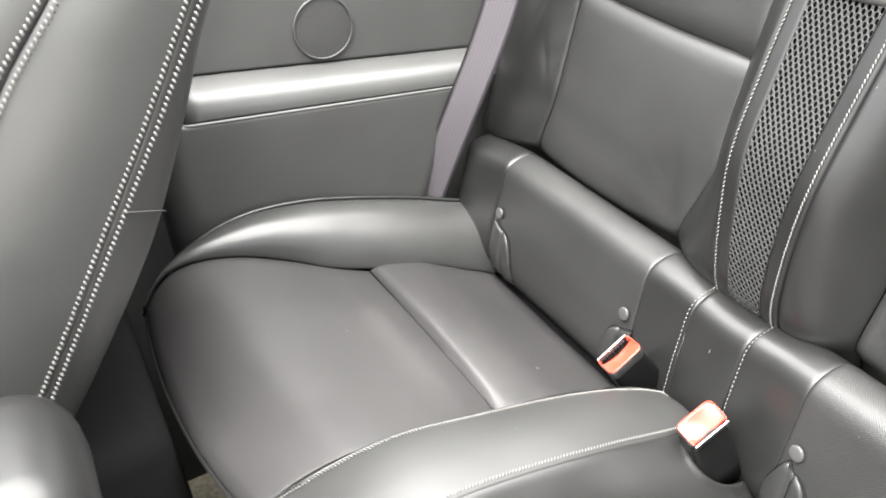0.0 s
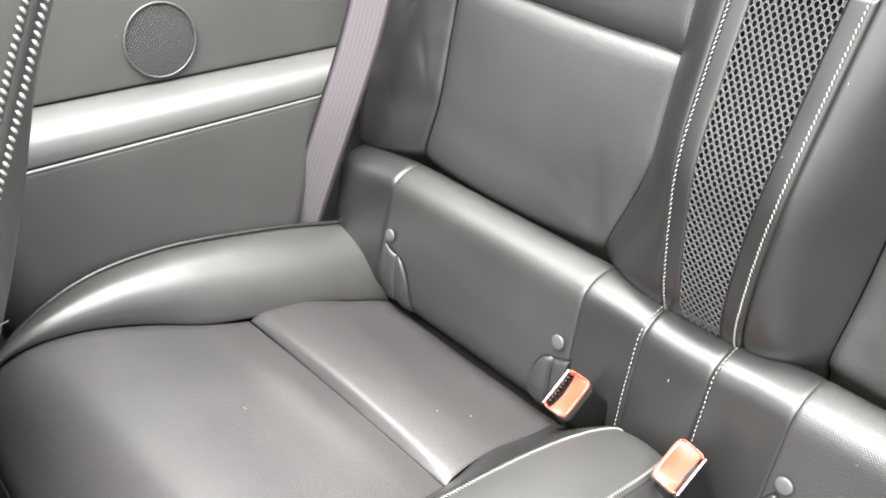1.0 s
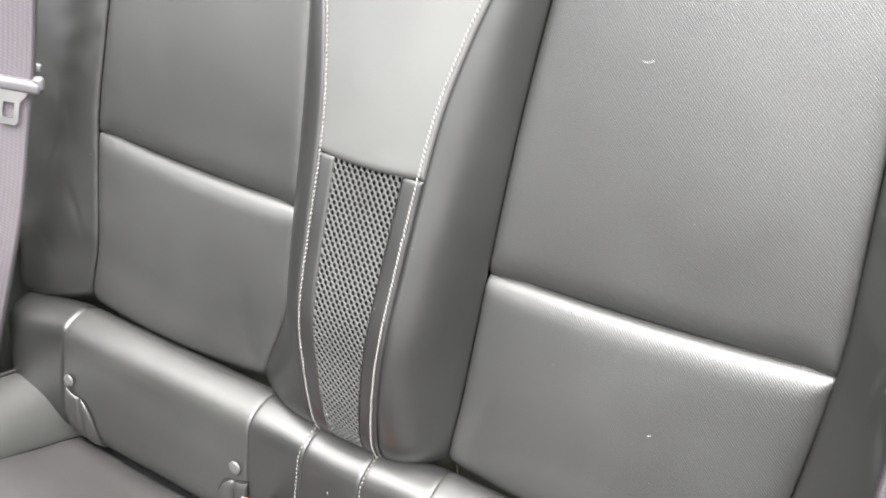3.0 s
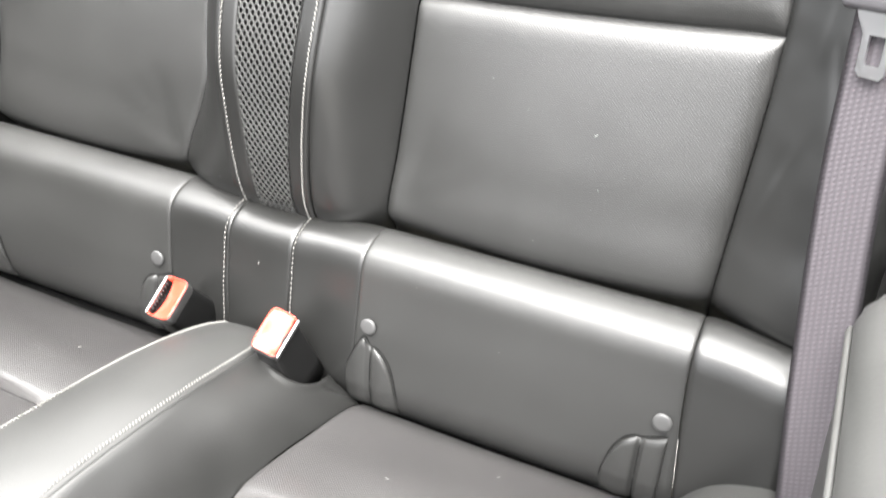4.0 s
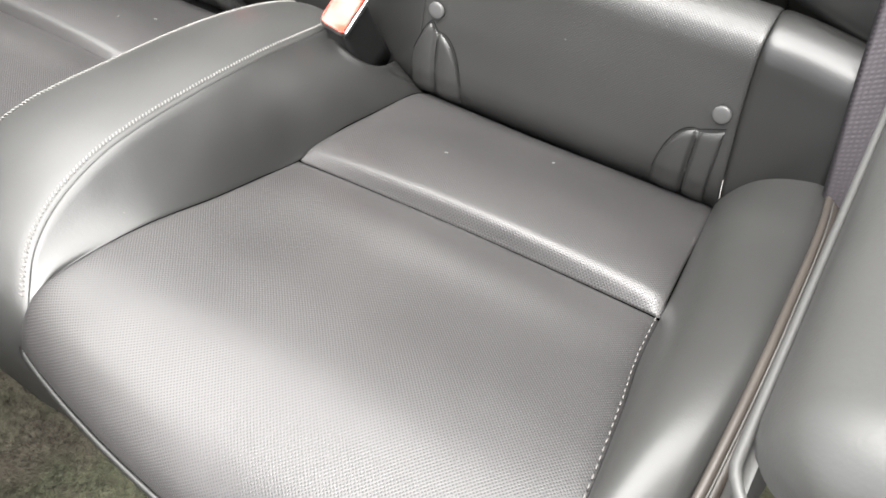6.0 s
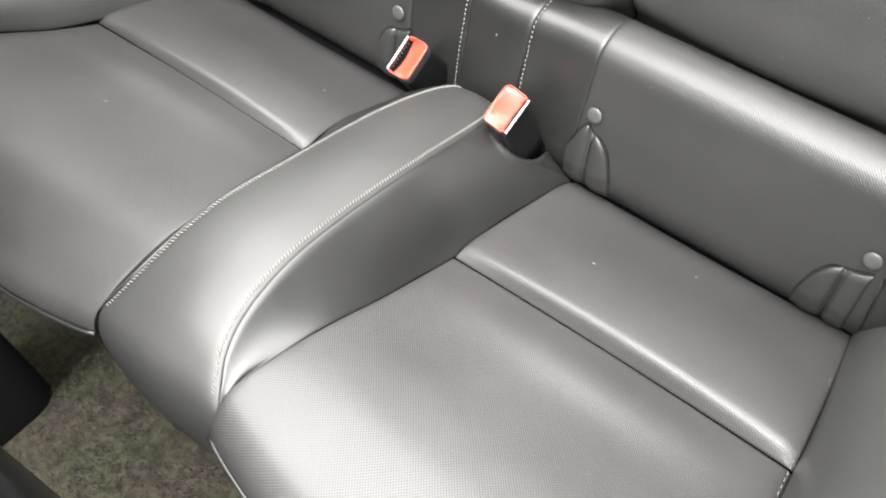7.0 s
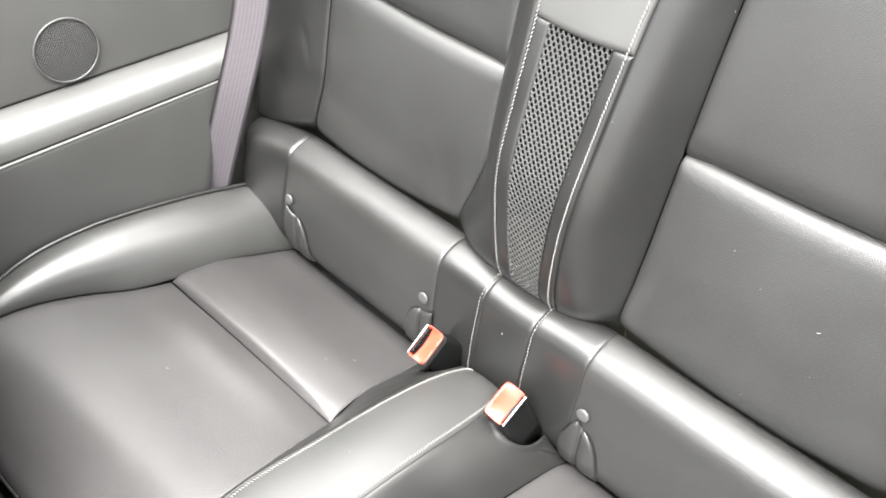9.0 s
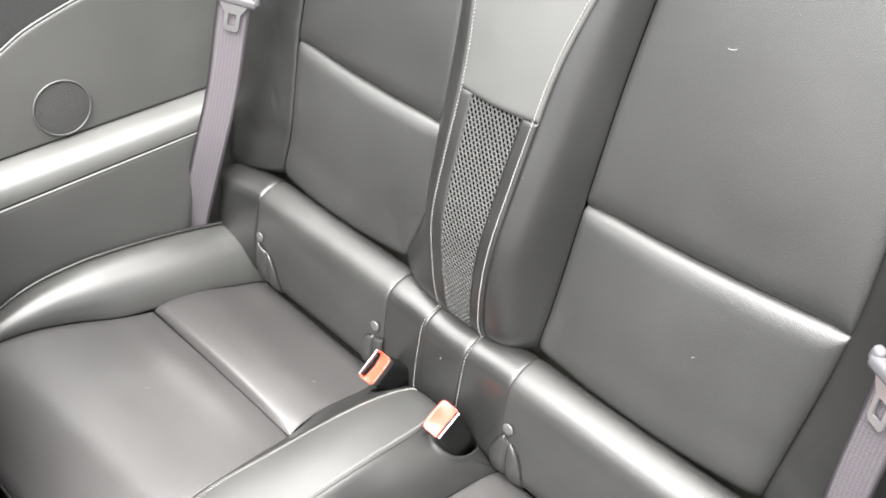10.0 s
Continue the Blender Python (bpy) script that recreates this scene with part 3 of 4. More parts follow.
for x, inner in ((-0.394, 1), (-0.131, -1), (0.131, 1), (0.394, -1)):
    anchor_flap(x, inner, roll, 0 < x < 0.2)
for x in (-0.408, -0.128, 0.128, 0.408):
    ob = dome("anchor_button", (x, -0.0030, 0.400), (0, -1, 0.28), 0.0082, 0.0020, BUTTON, roll, "small round pale marker button")

# ---- upper backrest ----
backrest = thing("upper_rear_seat", (0, 0.3, 0.4), "black leather rear backrest with perforated panels and mesh middle", "car seat")
MAIN_Y = table([.40, .445, .458, .472, .49, .53, .56, .69, .80, .90, 1.0, 1.10], [.108, .0975, .0885, .0795, .0815, .096, .106, .152, .192, .232, .278, .33])
MID_Y = table([.40, .445, .47, .50, .56, .62, .69, .767, .84, .91, 1.0, 1.1], [.086, .060, .0475, .0425, .046, .057, .088, .126, .160, .196, .245, .31])
SEAM_X = table([.40, .45, .54, .672, .80, .90, 1.0, 1.1], [.098, .103, .110, .114, .118, .124, .130, .136])
FLARE = lambda z, mirror: SEAM_X(z) + (0.040 * smooth((0.585 - z) / 0.15) if mirror else 0.0)
SEW_X = table([.40, .47, .50, .56, .62, .69, .767, .82, .87, .91, .96, 1.0, 1.1], [.038, .039, .040, .044, .049, .0525, .056, .061, .071, .082, .098, .106, .112])
FLARE_OUT = lambda z, mirror: EDGE_X(z) + (0.018 * smooth((0.565 - z) / 0.13) if mirror else 0.0)
EDGE_X = table([.40, .45, .68, .80, .90, 1.1], [.416, .418, .426, .416, .405, .38])
WING_X = table([.40, .50, .67, .80, .95, 1.1], [.530, .530, .530, .517, .492, .452])
Z0, ZS, Z1 = 0.40, 0.672, 1.07


def main_pad(lo, hi, puff, mirror):
    back = 0.005 if lo == ZS else 0.0

    def at(i, j):
        tilt = 0.011 * i
        foot = lo + (lo == ZS) * (tilt - 0.007)
        z = foot + (hi + (hi == ZS) * tilt - foot) * j
        a, b = FLARE(z, mirror), FLARE_OUT(z, mirror)
        x = a + (b - a) * i
        y = MAIN_Y(z) - puff * np.sin(np.pi * np.clip(i, 0, 1)) ** 0.8 * np.sin(np.pi * (0.15 + 0.7 * j)) + back * np.exp(-(z - ZS) / 0.10) * smooth(i / 0.14) * smooth((1 - i) / 0.10)
        if lo == Z0:
            # slack leather drawn into folds at the lower inner corner
            for lean, size, start in ((0.35, 0.0030, 0.02), (0.75, 0.0022, 0.03), (1.5, 0.0016, 0.03)):
                dx, dz = x - (0.146 if mirror else 0.118), z - 0.478
                along, across = (dx * lean + dz) / math.hypot(lean, 1), (dx - dz * lean) / math.hypot(lean, 1)
                y = y + size * np.exp(-((across / 0.007) ** 2)) * smooth(along / start) * (1 - smooth((along - 0.05) / 0.07))
        return np.stack([x, y, z + 0 * x], 2)

    return at


def strip(xa, ya, xb, yb, lo, hi, puff):
    def at(i, j):
        z = lo + (hi - lo) * j
        x = xa(z) + (xb(z) - xa(z)) * i
        y = ya(z) + (yb(z) - ya(z)) * i - puff * np.sin(np.pi * i)
        return np.stack([x, y, z + 0 * x], 2)

    return at


def creased(surface):
    """A few short slack creases across the wing."""

    def at(i, j):
        p = surface(i, j)
        for x, z, lean, size in ((.447, .585, .30, .0012), (.470, .655, -.25, .0010), (.455, .70, .15, .0008), (.485, .55, .5, .0008)):
            dx, dz = p[..., 0] - x, p[..., 2] - z
            p[..., 1] += size * np.exp(-(((dx - dz * lean) / 0.004) ** 2) - (dz / 0.028) ** 2)
        return p

    return at


WING_Y = lambda z: MAIN_Y(z) - 0.040
for mirror in (False, True):
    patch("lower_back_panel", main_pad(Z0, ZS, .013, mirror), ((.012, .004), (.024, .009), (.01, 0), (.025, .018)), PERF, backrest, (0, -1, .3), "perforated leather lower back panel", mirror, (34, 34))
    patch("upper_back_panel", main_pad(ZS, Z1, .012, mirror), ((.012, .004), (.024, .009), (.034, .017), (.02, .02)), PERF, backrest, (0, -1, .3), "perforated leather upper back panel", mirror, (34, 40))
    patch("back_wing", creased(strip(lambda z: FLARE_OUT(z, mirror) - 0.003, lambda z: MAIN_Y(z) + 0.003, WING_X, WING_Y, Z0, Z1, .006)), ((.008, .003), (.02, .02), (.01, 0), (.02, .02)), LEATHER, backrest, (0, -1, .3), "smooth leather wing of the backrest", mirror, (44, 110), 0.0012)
    inner_x = lambda z: SEW_X(z) + 0.004
    patch("column_flank", strip(inner_x, lambda z: MID_Y(z) + 0.001, lambda z: FLARE(z, mirror) + 0.002, lambda z: MAIN_Y(z) + 0.001, Z0, Z1, .010), ((.006, .004), (.008, .002), (.01, 0), (.02, .02)), LEATHER, backrest, (.5, -1, .3), "smooth leather flank of the middle column", mirror, (18, 60))
    zz = np.linspace(0.455, 1.04, 200)
    row = np.stack([SEW_X(zz) - 0.0015, MID_Y(zz) - 0.0012, zz], 1)
    stitching("column_stitching", flip(row, mirror), (0, -1, .3), backrest, pitch=0.0044, length=0.0046, radius=0.00068, slant=0.4 if not mirror else -0.4)
    band_in = lambda z: SEW_X(z) - 0.0185
    patch("mesh_border", strip(band_in, lambda z: MID_Y(z) + 0.0005, lambda z: SEW_X(z) + 0.004, lambda z: MID_Y(z) + 0.0005, Z0, 0.767, .001), ((.004, .003), (.005, .004), (.01, 0), (.006, .004)), LEATHER, backrest, (0, -1, .3), "narrow leather border of the mesh", mirror, (8, 40))
left_x, right_x = (lambda z: -SEW_X(z) - 0.004), (lambda z: SEW_X(z) + 0.004)
patch("column_top", strip(left_x, MID_Y, right_x, MID_Y, 0.767, Z1, .006), ((.006, .004), (.006, .004), (.008, .005), (.02, .02)), LIGHTER, backrest, (0, -1, .3), "plain paler leather panel over the mesh", False, (24, 40))


def spacer_mesh():
    """The knitted middle: a sheet with staggered oval holes, over dark foam."""
    verts, faces = [], []
    z, row = Z0, 0
    dz, step = 0.0044, 0.0065
    while z < 0.766:
        half = float(SEW_X(z)) - 0.018
        for k in range(-9, 9):
            x0 = step * (k + 0.5 * (row % 2))
            x1 = x0 + step
            if x1 < -half + 0.001 or x0 > half - 0.001:
                continue
            cx, cz = (x0 + x1) / 2, z + dz / 2
            base = len(verts)
            ring = 10
            for wide, tall, deep in ((0.5, 1.0, 0.0005), (0.36, 0.63, 0.0001), (0.335, 0.58, 0.0004), (0.40, 0.70, 0.0018)):
                for r in range(ring):
                    a = 2 * math.pi * r / ring
                    c, d = math.cos(a), math.sin(a)
                    q = 1.0 if wide < 0.5 else 1 / (abs(c) + abs(d))
                    px, pz = cx + step * wide * c * q, cz + dz * tall * d * q
                    px = min(max(px, -half), half)
                    verts.append((px, float(MID_Y(pz)) + deep, pz))
            for r in range(ring):
                m = (r + 1) % ring
                faces.append((base + r, base + m, base + ring + m, base + ring + r))
                for h in (1, 2):
                    faces.append((base + h * ring + r, base + h * ring + m, base + (h + 1) * ring + m, base + (h + 1) * ring + r))
        z += dz
        row += 1
    link("mesh_insert", verts, faces, SPACER, backrest, "dark grey open spacer mesh")
    patch("mesh_backing", strip(lambda z: -SEW_X(z) + .01, lambda z: MID_Y(z) + .011, lambda z: SEW_X(z) - .01, lambda z: MID_Y(z) + .011, Z0, .77, 0), ((.01, 0),) * 4, DARK, backrest, (0, -1, 0), "dark foam behind the mesh", False, (4, 20), 0)


spacer_mesh()
core = lambda i, j: np.stack([-0.47 + 0.94 * i, MAIN_Y(0.38 + 0.66 * j) + 0.034, 0.38 + 0.66 * j + 0 * i], 2)
patch("back_foam", core, ((.01, 0),) * 4, DARK, backrest, (0, -1, 0), "dark foam core", False, (8, 14), 0)

# ---- seat belt buckles ----


def buckle(at, root, x_axis, y_axis, lip, label, teeth=8):
    x = Vector(x_axis).normalized()
    z = x.cross(Vector(y_axis)).normalized()
    y = z.cross(x)
    m = Matrix.Translation(at) @ Matrix((x, y, z)).transposed().to_4x4()
    ob = thing("seat_belt_buckle", at, label, "seat belt buckle", "rear belt buckles")
    foot = m.inverted() @ Vector(root)
    verts, n = [], 40
    for k, wide in ((0.0, 0.93), (0.04, 0.97), (0.10, 1.0), (0.35, 1.04), (0.7, 1.10), (1.0, 1.14)):
        mid = Vector((0, 0, -0.006)).lerp(foot, k)
        for q in range(n):
            a = 2 * math.pi * q / n
            c, d = math.cos(a), math.sin(a)
            e = (abs(c) ** 6 + abs(d) ** 6) ** (-1 / 6)
            verts.append(m @ Vector((mid.x + 0.0136 * wide * c * e, mid.y + 0.0216 * wide * d * e, mid.z)))
    faces = [(r * n + q, (r + 1) * n + q, (r + 1) * n + (q + 1) % n, r * n + (q + 1) % n) for r in range(5) for q in range(n)] + [tuple(range(n)), tuple(5 * n + q for q in range(n))[::-1]]
    housing = link("housing", verts, faces, PLASTIC, ob, "black plastic housing")
    # open steel collar round a dished red button
    outer, inner = [], []
    for k in range(48):
        a = 2 * math.pi * k / 48
        c, q = math.cos(a), math.sin(a)
        e = (abs(c) ** 7 + abs(q) ** 7) ** (-1 / 7)
        outer.append((0.0146 * c * e, 0.0228 * q * e))
        inner.append((0.0122 * c * e, 0.0204 * q * e))
    for nm, rings, material, label2 in (("collar", [(outer, 0.93, -0.0130), (outer, 0.97, -0.0060), (outer, 0.97, -0.0010), (outer, 0.95, 0.0002), (inner, 1.08, 0.0006)], COLLAR, "thin pale collar"),
                                        ("rim", [(outer, 0.955, 0.0003), (inner, 1.08, 0.0014), (inner, 1.03, 0.0014), (inner, 1.0, -0.010)], RED, "red plastic rim")):
        verts = [m @ Vector((px * k, py * k, h)) for loop, k, h in rings for px, py in loop]
        faces = [(r * 48 + k, r * 48 + (k + 1) % 48, (r + 1) * 48 + (k + 1) % 48, (r + 1) * 48 + k) for r in range(len(rings) - 1) for k in range(48) if nm == "collar" or max(inner[k][0], inner[(k + 1) % 48][0]) > -0.0105]
        link(nm, verts, faces, material, ob, label2)

    def dish(i, j):
        px, py = -lip + (0.0124 + lip) * i, -0.0206 + 0.0412 * j
        hz = -0.0004 - 0.0060 * (np.sin(np.pi * np.clip(j, 0, 1)) ** 0.6) * (1 - i) ** 0.8
        return np.stack([np.array(m @ Vector((a, b, c))) for a, b, c in zip(px.ravel(), py.ravel(), hz.ravel())]).reshape(*i.shape, 3)

    patch("release_button", dish, ((.002, .002), (.002, .0006), (.003, .001), (.003, .001)), RED, ob, z, "worn orange-red dished release button", False, (12, 16), 0)
    block("steel_plate", (0.0026, 0.0420, 0.0130), m @ pose(-0.0139, 0, -0.0052), COLLAR, ob, "bright steel plate beside the slot", 0.0010, segments=2)
    slot = block("slot", (0.0070, 0.0390, 0.004), m @ pose(-0.0088, 0, -0.0095), DARK, ob, "dark tongue slot", 0.0008)
    for k in range(teeth):
        block("slot_rib", (0.0026, 0.0018, 0.0060), m @ pose(-0.0110, -0.0140 + 0.0040 * k, -0.0046), PLASTIC, slot, "", 0.0004, segments=1)
    for k in range(2):
        block("housing_mark", (0.0010, 0.013, 0.0008), m @ Matrix.Translation(foot * ((0.022 + 0.004 * k) / foot.length)) @ pose(-0.0149, 0.001 + 0.001 * k, -0.006), PLASTIC_GREY, housing, "pale moulded line", 0.0002, segments=1)
    return ob


buckle((0.057, -0.052, 0.406), (0.070, -0.041, 0.338), (-.90, -.137, .365), (-.08, -.95, -.34), 0.0108, "black seat belt buckle with orange-red button beside the hump", 0)
buckle((-0.0702, -0.053, 0.403), (-0.068, -0.012, 0.335), (1, 0, 0), (0, .894, .447), 0.0070, "black seat belt buckle with orange-red button behind the hump")

# ---- seat belts ----


def belt(mirror, tongue_z):
    side = 1 if not mirror else -1
    run = [(.552, -.090, .28), (.533, -.057, .38), (.512, -.030, .46), (.490, -.001, .541), (.471, .034, .63), (.4555, .065, .723), (.440, .088, .80), (.415, .115, .92), (.385, .150, 1.06)]
    if not mirror:
        run = [(.536, -.060, .30), (.523, -.040, .40), (.507, .004, .505), (.493, .046, .62), (.488, .070, .705), (.483, .090, .80), (.468, .118, .92), (.445, .150, 1.06)]
    centre = curve(flip(run, mirror))
    ob = thing("seat_belt", centre(np.array([0.0]))[0], "grey-mauve seat belt webbing with steel tongue, hanging beside the backrest", "seat belt", "rear seat belts")
    t = np.linspace(0, 1, 60)
    c = centre(t)
    wide = np.array((-side * 0.80, 0.58, 0.10)) if not mirror else np.array((0.72, 0.68, 0.10))
    tan = np.gradient(c, axis=0)
    tan /= np.linalg.norm(tan, axis=1, keepdims=True)
    w = wide - tan * (tan @ wide)[:, None]
    w /= np.linalg.norm(w, axis=1, keepdims=True)
    n = np.cross(tan, w)
    verts, faces, uvs = [], [], []
    ks = np.linspace(-1, 1, 9)
    prof = [(k, 0.0007 * (1 - abs(k) ** 6) + 0.0006 * np.sin(2 * k)) for k in ks] + [(k, -0.0007 * (1 - abs(k) ** 6) + 0.0006 * np.sin(2 * k)) for k in ks[::-1]]
    m = len(prof)
    for r in range(len(t)):
        for k, h in prof:
            verts.append(c[r] + w[r] * k * 0.0238 + n[r] * h)
            uvs.append((k * 0.0238 + 1, t[r] * 0.85))
    for r in range(len(t) - 1):
        for k in range(m):
            q = (k + 1) % m
            faces.append((r * m + k, r * m + q, (r + 1) * m + q, (r + 1) * m + k))
    link("webbing", verts, faces, WEBBING, ob, "ribbed grey-mauve webbing", uvs)
    k = int(np.argmin(abs(c[:, 2] - tongue_z)))
    face = n[k] if n[k][1] < 0 else -n[k]
    x_axis = np.cross(tan[k], face)
    m4 = Matrix(((x_axis[0], tan[k][0], face[0], c[k][0]), (x_axis[1], tan[k][1], face[1], c[k][1]), (x_axis[2], tan[k][2], face[2], c[k][2]), (0, 0, 0, 1)))
    grip = block("tongue_grip", (0.066, 0.017, 0.011), m4 @ pose(0, -0.008, 0.004), PLASTIC_GREY, ob, "grey plastic grip", 0.0045, (0.95, 0.8), 4)
    for e in (-1, 1):
        block("grip_ear", (0.013, 0.018, 0.010), m4 @ pose(e * 0.0285, -0.003, 0.003, 0, 0, e * 10), PLASTIC_GREY, grip, "", 0.0045, (0.9, 0.9), 4)
    block("grip_bridge", (0.058, 0.010, 0.006), m4 @ pose(0, 0.012, -0.006), PLASTIC_GREY, grip, "", 0.0025)
    rim = [(-0.0190, -0.014), (-0.0165, -0.020), (-0.0110, -0.026), (-0.0105, -0.052), (-0.0075, -0.056), (0.0075, -0.056), (0.0105, -0.052), (0.0110, -0.026), (0.0165, -0.020), (0.0190, -0.014)]
    hole = [(-0.0058, -0.029), (-0.0058, -0.032), (-0.0058, -0.038), (-0.0058, -0.045), (-0.0050, -0.048), (0.0050, -0.048), (0.0058, -0.045), (0.0058, -0.038), (0.0058, -0.032), (0.0058, -0.029)]
    verts, faces = [], []
    for zz in (0.0045, 0.0065):
        for px, py in rim + hole:
            verts.append(m4 @ Vector((px, py, zz)))
    nr = len(rim)
    for k2 in range(nr - 1):
        faces.append((2 * nr + k2, 2 * nr + k2 + 1, 3 * nr + k2 + 1, 3 * nr + k2))
        faces.append((k2 + 1, k2, nr + k2, nr + k2 + 1))
        faces.append((k2, k2 + 1, 2 * nr + k2 + 1, 2 * nr + k2))
        faces.append((nr + k2 + 1, nr + k2, 3 * nr + k2, 3 * nr + k2 + 1))
    faces += [(0, nr, 2 * nr - 1, nr - 1), (2 * nr, 3 * nr - 1, 4 * nr - 1, 3 * nr)]
    link("tongue", verts, [f[::-1] for f in faces], CHROME, grip, "steel belt tongue with a square hole", flat=True)
    return ob


belt(True, 0.775)
belt(False, 0.752)

# ---- rear side panels ----


def side_panel(mirror):
    ob = thing("rear_side_panel", ((-0.58 if mirror else 0.58), -0.15, 0.3), "dark grey soft-trimmed rear side panel with armrest ledge and speaker", "trim panel", "rear side panels")
    up = lambda y: .585 + (.05 - y) * .145
    lo = lambda y: .553 - y * .125
    y0, y1 = 0.14, (-0.375 if mirror else -0.418)
    inset = 0.0 if mirror else 0.005

    def recess(y, z, back=0.0):
        """The rear end steps outwards behind the belt."""
        return 0.034 * smooth((y + 0.040 - back - (z - 0.46) * 0.42) / 0.04) if mirror else 0.034 * smooth((y + 0.075 - (z - 0.45) * 0.55) / 0.012)


    def ledge(i, j):
        y = y0 + (y1 - y0) * j
        prof = curve([(.572, 0, 0.0), (.559, 0, .09), (.547, 0, .20), (.538, 0, .31), (.5315, 0, .43), (.5270, 0, .57), (.5235, 0, .76), (.5215, 0, 1.0)])(i.ravel()).reshape(*i.shape, 3)
        z = up(y) + (lo(y) - up(y)) * prof[..., 2]
        return np.stack([prof[..., 0] - inset + recess(y, z, 0.052), y, z], 2)

    patch("armrest_ledge", ledge, ((.004, .003), (.005, .004), (.01, 0), (.03, .03)), VINYL, ob, (-1, 0, .6), "padded armrest ledge", mirror, (40, 90), 0.0003)

    def lower(i, j):
        y = y0 + (y1 - .05 - y0) * j
        z = lo(y) - .001 + (.16 - lo(y)) * i
        x = .518 + .010 * smooth(i * 1.1) + .002 * np.sin(np.pi * i)
        return np.stack([x + recess(y, z), y, z], 2)

    yb = np.linspace(y0, y1 - .03, 110)
    bead = np.stack([.5205 - inset + recess(yb, lo(yb), 0.052), yb, lo(yb) - .002], 1)
    bead[:, 0] += 0.03 * smooth((y1 + .01 - yb) / .05)
    tube("ledge_bead", flip(bead, mirror), 0.0024, VINYL, ob, "rounded bead under the ledge", sides=10)
    patch("lower_panel", lower, ((.006, .0045), (.01, 0), (.01, 0), (.05, .045)), VINYL, ob, (-1, 0, .2), "soft lower panel", mirror, (26, 90), 0.0003)
    ARC = table([-.46, -.36, -.30, -.262, -.235, -.205, -.17, -.134, -.08, 0, .1, .2], [.722, .736, .746, .753, .760, .768, .780, .787, .794, .802, .806, .807])

    def upper(i, j):
        y = .16 + (-.42 - .16) * j
        z0 = up(y)
        z = z0 + (np.maximum(ARC(y), z0 + .01) - z0) * i
        x = .568 + .02 * (z - .6)
        return np.stack([x, y, z], 2)

    patch("upper_panel", upper, ((.004, .003), (.005, .004), (.01, 0), (.01, .003)), VINYL, ob, (-1, 0, .2), "smooth upper panel", mirror, (26, 50), 0.0003)
    yy = np.linspace(.16, -.36, 90)
    tube("panel_edge", flip(np.stack([.5705 + .02 * (ARC(yy) - .6), yy, ARC(yy) + .0015], 1), mirror), 0.0020, VINYL, ob, "pale edge bead")

    def cap(i, j):
        y = .16 + (-.46 - .16) * j
        z = ARC(y) + (.842 - ARC(y)) * i
        x = .574 + .02 * (z - .6) + .004 * i
        return np.stack([x + 0 * y, y, z], 2)

    patch("window_frame_trim", cap, ((.004, .002), (.008, .006), (.01, 0), (.01, 0)), INNER_TRIM, ob, (-1, 0, .2), "dark trim strip below the window", mirror, (14, 40), 0)

    def sill(i, j):
        y = .16 + (-.6 - .16) * j
        return np.stack([.586 + .25 * i + 0 * y, y, .846 + .012 * i + 0 * y], 2)

    patch("window_sill", sill, ((.008, .006), (.01, 0), (.01, 0), (.01, 0)), LEATHER, ob, (-.3, 0, 1), "soft sill ledge", mirror, (14, 20), 0)
    # speaker
    n, rings = 40, 9
    c0 = np.array((.5675, -.161, .662))
    verts, uvs, faces = [], [], []
    for r in range(rings):
        for k in range(n):
            a, q = 2 * math.pi * k / n, 0.0385 * (r + 1) / rings
            dy, dz = q * math.cos(a), q * math.sin(a)
            verts.append((c0[0] + .02 * dz - .0012 * (1 - ((r + 1) / rings) ** 2), c0[1] + dy, c0[2] + dz))
            uvs.append((dy + 1, dz + 1))
    verts.append((c0[0] - .0012, c0[1], c0[2]))
    uvs.append((1, 1))
    for r in range(rings - 1):
        for k in range(n):
            faces.append((r * n + k, (r + 1) * n + k, (r + 1) * n + (k + 1) % n, r * n + (k + 1) % n))
    faces += [(k, (k + 1) % n, len(verts) - 1) for k in range(n)]
    grille = link("speaker_grille", flip(verts, mirror), faces, GRILLE, ob, "round punched speaker grille", uvs)
    ring = [(c0[0] + .02 * .0405 * math.sin(a) - .0004, c0[1] + .0405 * math.cos(a), c0[2] + .0405 * math.sin(a)) for a in np.linspace(0, 2.06 * math.pi, 63)]
    tube("speaker_ring", flip(ring, mirror), 0.0015, VINYL, grille, "thin moulded ring")
    return ob


side_panel(True)
side_panel(False)

# ---- front passenger seat: the inner side of its backrest ----
seat = thing("front_seat_backrest", (-0.42, -0.75, 0.3), "black leather front seat backrest with twin rows of pale stitching", "car seat")
REARSEW = curve([(-.215, -.325, .915), (-.188, -.350, .885), (-.175, -.385, .836), (-.170, -.440, .752), (-.170, -.487, .683), (-.170, -.543, .602), (-.172, -.598, .524), (-.175, -.66, .44)])
FRONTSEW = curve([(-.205, -.425, .925), (-.180, -.453, .898), (-.170, -.485, .858), (-.168, -.53, .81), (-.166, -.585, .74), (-.165, -.645, .66), (-.167, -.70, .58), (-.172, -.76, .49)])
BACKEDGE = curve([(-.255, -.315, .895), (-.232, -.340, .855), (-.217, -.378, .80), (-.212, -.408, .732), (-.210, -.455, .64), (-.210, -.500, .573), (-.211, -.555, .50), (-.215, -.62, .42)])
FACE = curve([(-.26, -.525, .945), (-.24, -.555, .92), (-.23, -.59, .88), (-.225, -.63, .83), (-.222, -.68, .76), (-.222, -.735, .68), (-.224, -.79, .60), (-.23, -.85, .51)])
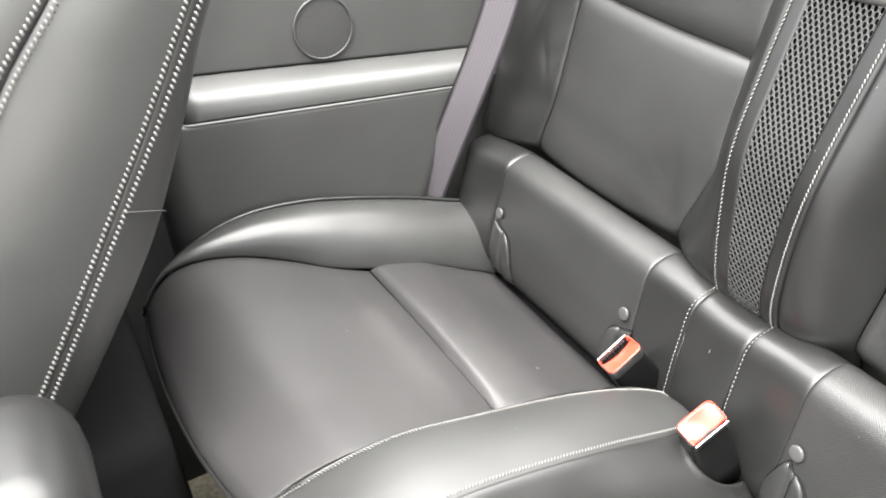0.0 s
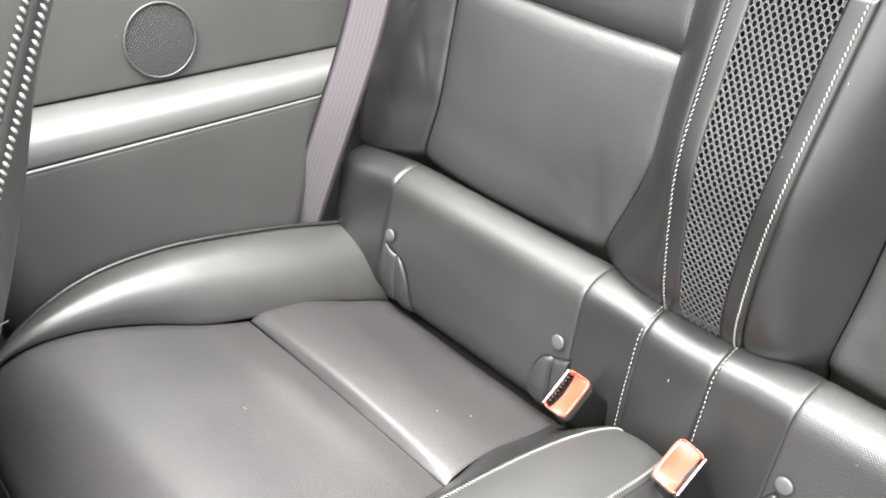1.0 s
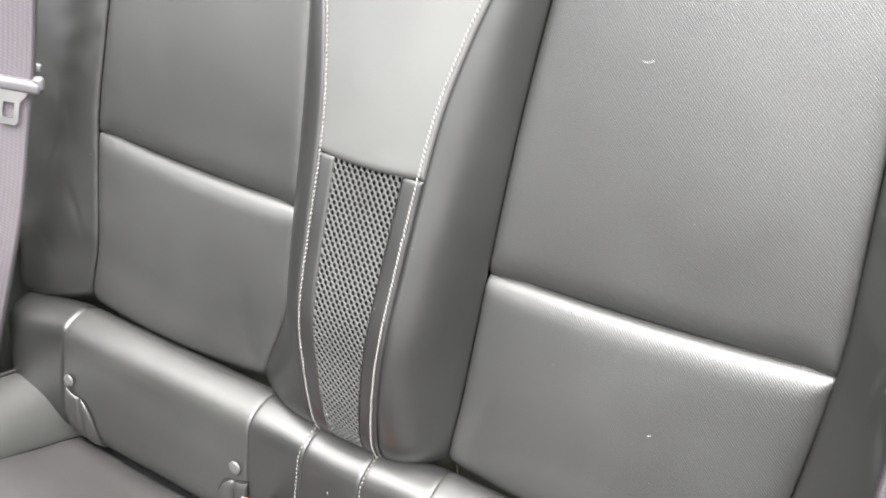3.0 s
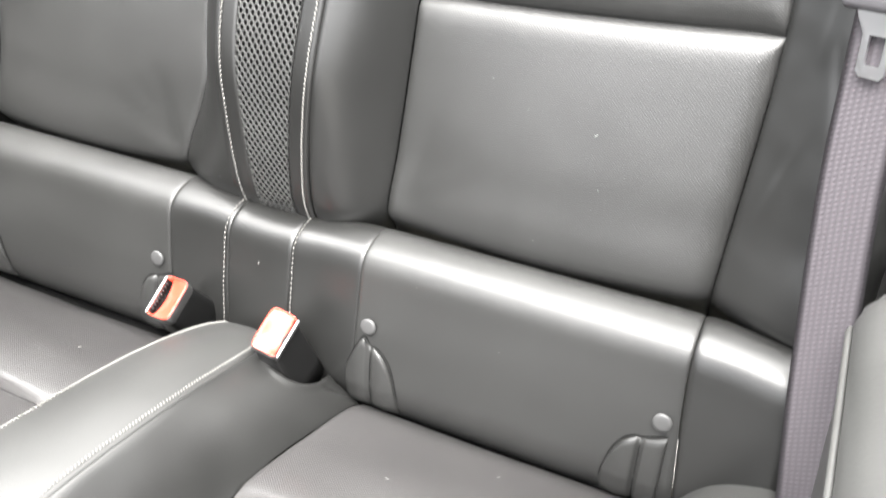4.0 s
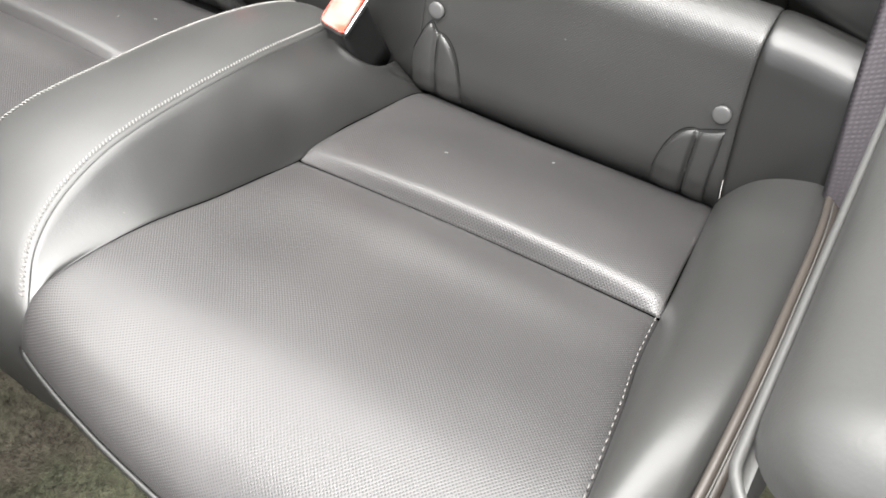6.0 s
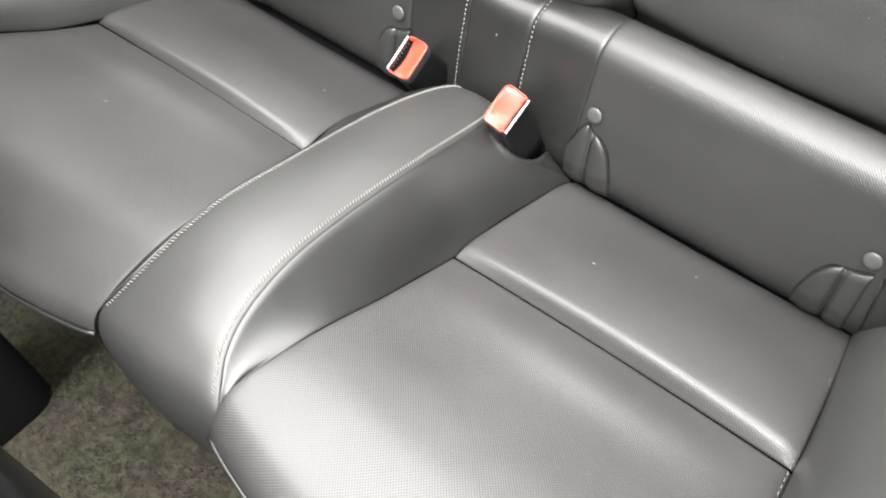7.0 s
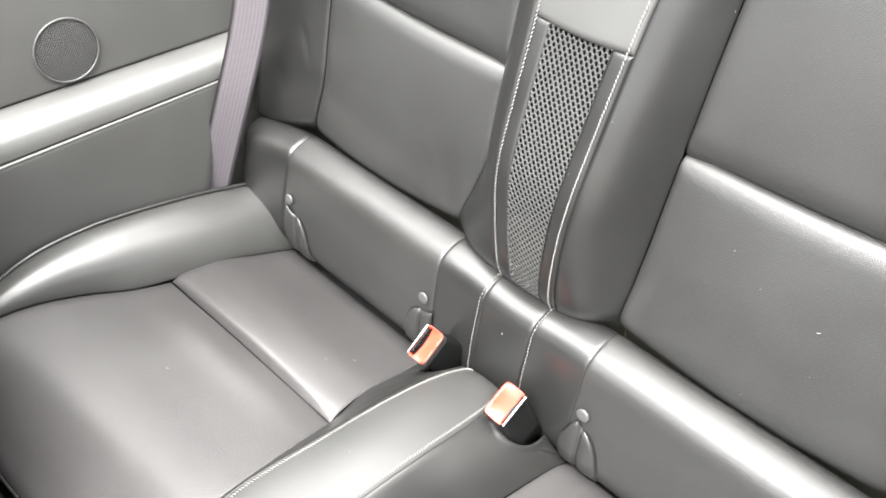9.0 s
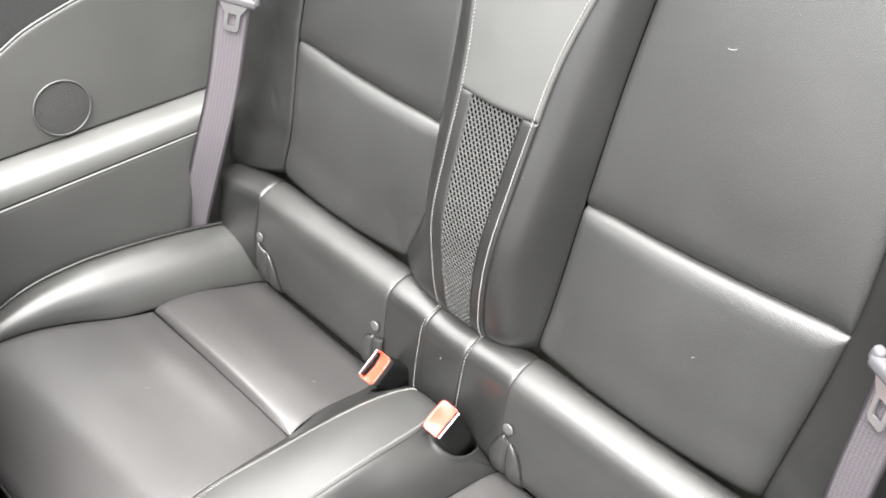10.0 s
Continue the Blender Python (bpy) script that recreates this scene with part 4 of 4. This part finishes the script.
FAR = curve([(-.64, -.42, .74), (-.645, -.425, .72), (-.65, -.435, .69), (-.655, -.45, .655), (-.66, -.48, .60), (-.66, -.52, .545), (-.66, -.565, .48), (-.66, -.625, .41)])
patch("seat_side", ruled(FRONTSEW, REARSEW, lambda i, j: np.stack([.008 * np.sin(np.pi * i), 0 * i, 0 * i], 2)), ((.006, .003), (.006, .003), (.02, .015), (.01, 0)), VINYL, seat, (1, 0, 0), "smooth leather side", False, (20, 40))
patch("seat_edge", ruled(REARSEW, BACKEDGE, lambda i, j: np.stack([.002 * np.sin(np.pi * i), .006 * np.sin(np.pi * i), 0 * i], 2)), ((.006, .003), (.014, .008), (.02, .015), (.01, 0)), VINYL, seat, (1, 1, 0), "smooth rear edge", False, (14, 40))
patch("front_bolster", ruled(FACE, FRONTSEW, lambda i, j: np.stack([.02 * np.sin(np.pi * i), 0 * i, 0 * i], 2)), ((.02, .01), (.006, .003), (.02, .015), (.01, 0)), VINYL, seat, (1, 0, .2), "smooth leather front bolster", False, (20, 40))
patch("seat_back", ruled(BACKEDGE, FAR, lambda i, j: np.stack([0 * i, .01 * np.sin(np.pi * i), 0 * i], 2)), ((.014, .008), (.02, .02), (.03, .03), (.01, 0)), VINYL, seat, (0, 1, -.5), "plain seat back", False, (20, 30))
FARFACE = curve(FACE(np.linspace(0, 1, 8)) * np.array((0, 1, 1)) + np.array((-.65, 0, 0)) - np.linspace(0.17, 0, 8)[:, None] * np.array((0, 0, 1)))
patch("seat_face", ruled(FARFACE, FACE), ((.02, .02), (.02, .01), (.03, .03), (.01, 0)), PERF, seat, (0, -1, .5), "perforated leather face", False, (14, 24))
block("seat_cushion", (0.46, 0.55, 0.16), pose(-0.44, -1.00, 0.33, 6, 0, 0), LEATHER, seat, "black leather cushion", 0.05, segments=5)
# blackened and set close to the bench to paint in the footwell's deep shade
block("lower_back", (0.45, 0.14, 0.66), pose(-0.445, -0.577, 0.07), DARK, seat, "lower seat back, blackened for the footwell's shade", 0.03)
# added block that keeps sky light out of the footwell
block("seat_foot", (0.42, 0.46, 0.30), pose(-0.44, -0.92, 0.14), PLASTIC, seat, "dark block added as seat base, shading the footwell", 0.03)
for c in (REARSEW, FRONTSEW):
    base = c(np.linspace(0.02, 0.98, 120)) + np.array((0.0022, 0, 0))
    for off in (-0.0050, 0.0050):
        stitching("twin_stitching", base, (1, 0, 0), seat, pitch=0.0050, length=0.0050, radius=0.0011, slant=0.95, side=off)
k = np.linspace(0.04, 0.96, 12)
near, far = REARSEW(np.array([0.495]))[0], BACKEDGE(np.array([0.495]))[0]
tube("edge_seam", [near + (far - near) * v + np.array((.0028 * math.sin(math.pi * v) + .0004, .0062 * math.sin(math.pi * v) + .0006, 0)) for v in k], 0.0007, THREAD_DARK, seat, "short pale seam")

# ---- centre armrest between the front seats ----
arm = thing("centre_armrest", (0.0, -0.72, 0.15), "black leather padded centre armrest between the front seats", "armrest")
block("lid", (0.155, 0.34, 0.10), pose(0.024, -0.728, 0.597, 2, 0, 0), LEATHER, arm, "padded leather lid", 0.044, segments=6)
block("console_box", (0.145, 0.36, 0.44), pose(0.024, -0.75, 0.345), PLASTIC, arm, "dark plastic console box", 0.015)

# ---- lint left on the leather ----


def lint(x, y, z, nx, ny, nz, turn, length):
    """A tiny bent fibre that lies on the leather."""
    up = Vector((nx, ny, nz)).normalized()
    side = up.cross(Vector((math.cos(turn), math.sin(turn), 0.2))).normalized()
    along = side.cross(up)
    at = Vector((x, y, z)) + up * 0.0007
    ob = thing("lint_fibre", at, "tiny white lint fibre lying on the black leather", "lint", "lint on the seat")
    tube("fibre", [at + along * length * (k - 0.5) + side * length * 0.5 * (k - 0.5) ** 2 for k in np.linspace(0, 1, 7)], 0.00034, LINT, ob, sides=6)


for spot in ((-.271, -.289, .4075, 0, .29, .96, 0.4, .0040), (-.172, -.133, .3625, .05, .37, .92, 2.0, .0034), (-.152, -.106, .3495, .06, .41, .91, 1.0, .0030),
             (-.438, -.130, .3605, .83, .1, .54, 1.4, .0030), (.211, -.120, .3540, -.08, .38, .92, 0.2, .0030), (.287, -.057, .3265, -.02, .44, .9, 1.2, .0034),
             (.0014, .0055, .4295, 0, -.95, .31, 1.5, .0030), (.223, .2136, .8804, -.05, -.92, .38, 0.1, .0090), (.299, .1045, .5889, .02, -.93, .35, 0.7, .0030)):
    lint(*spot)
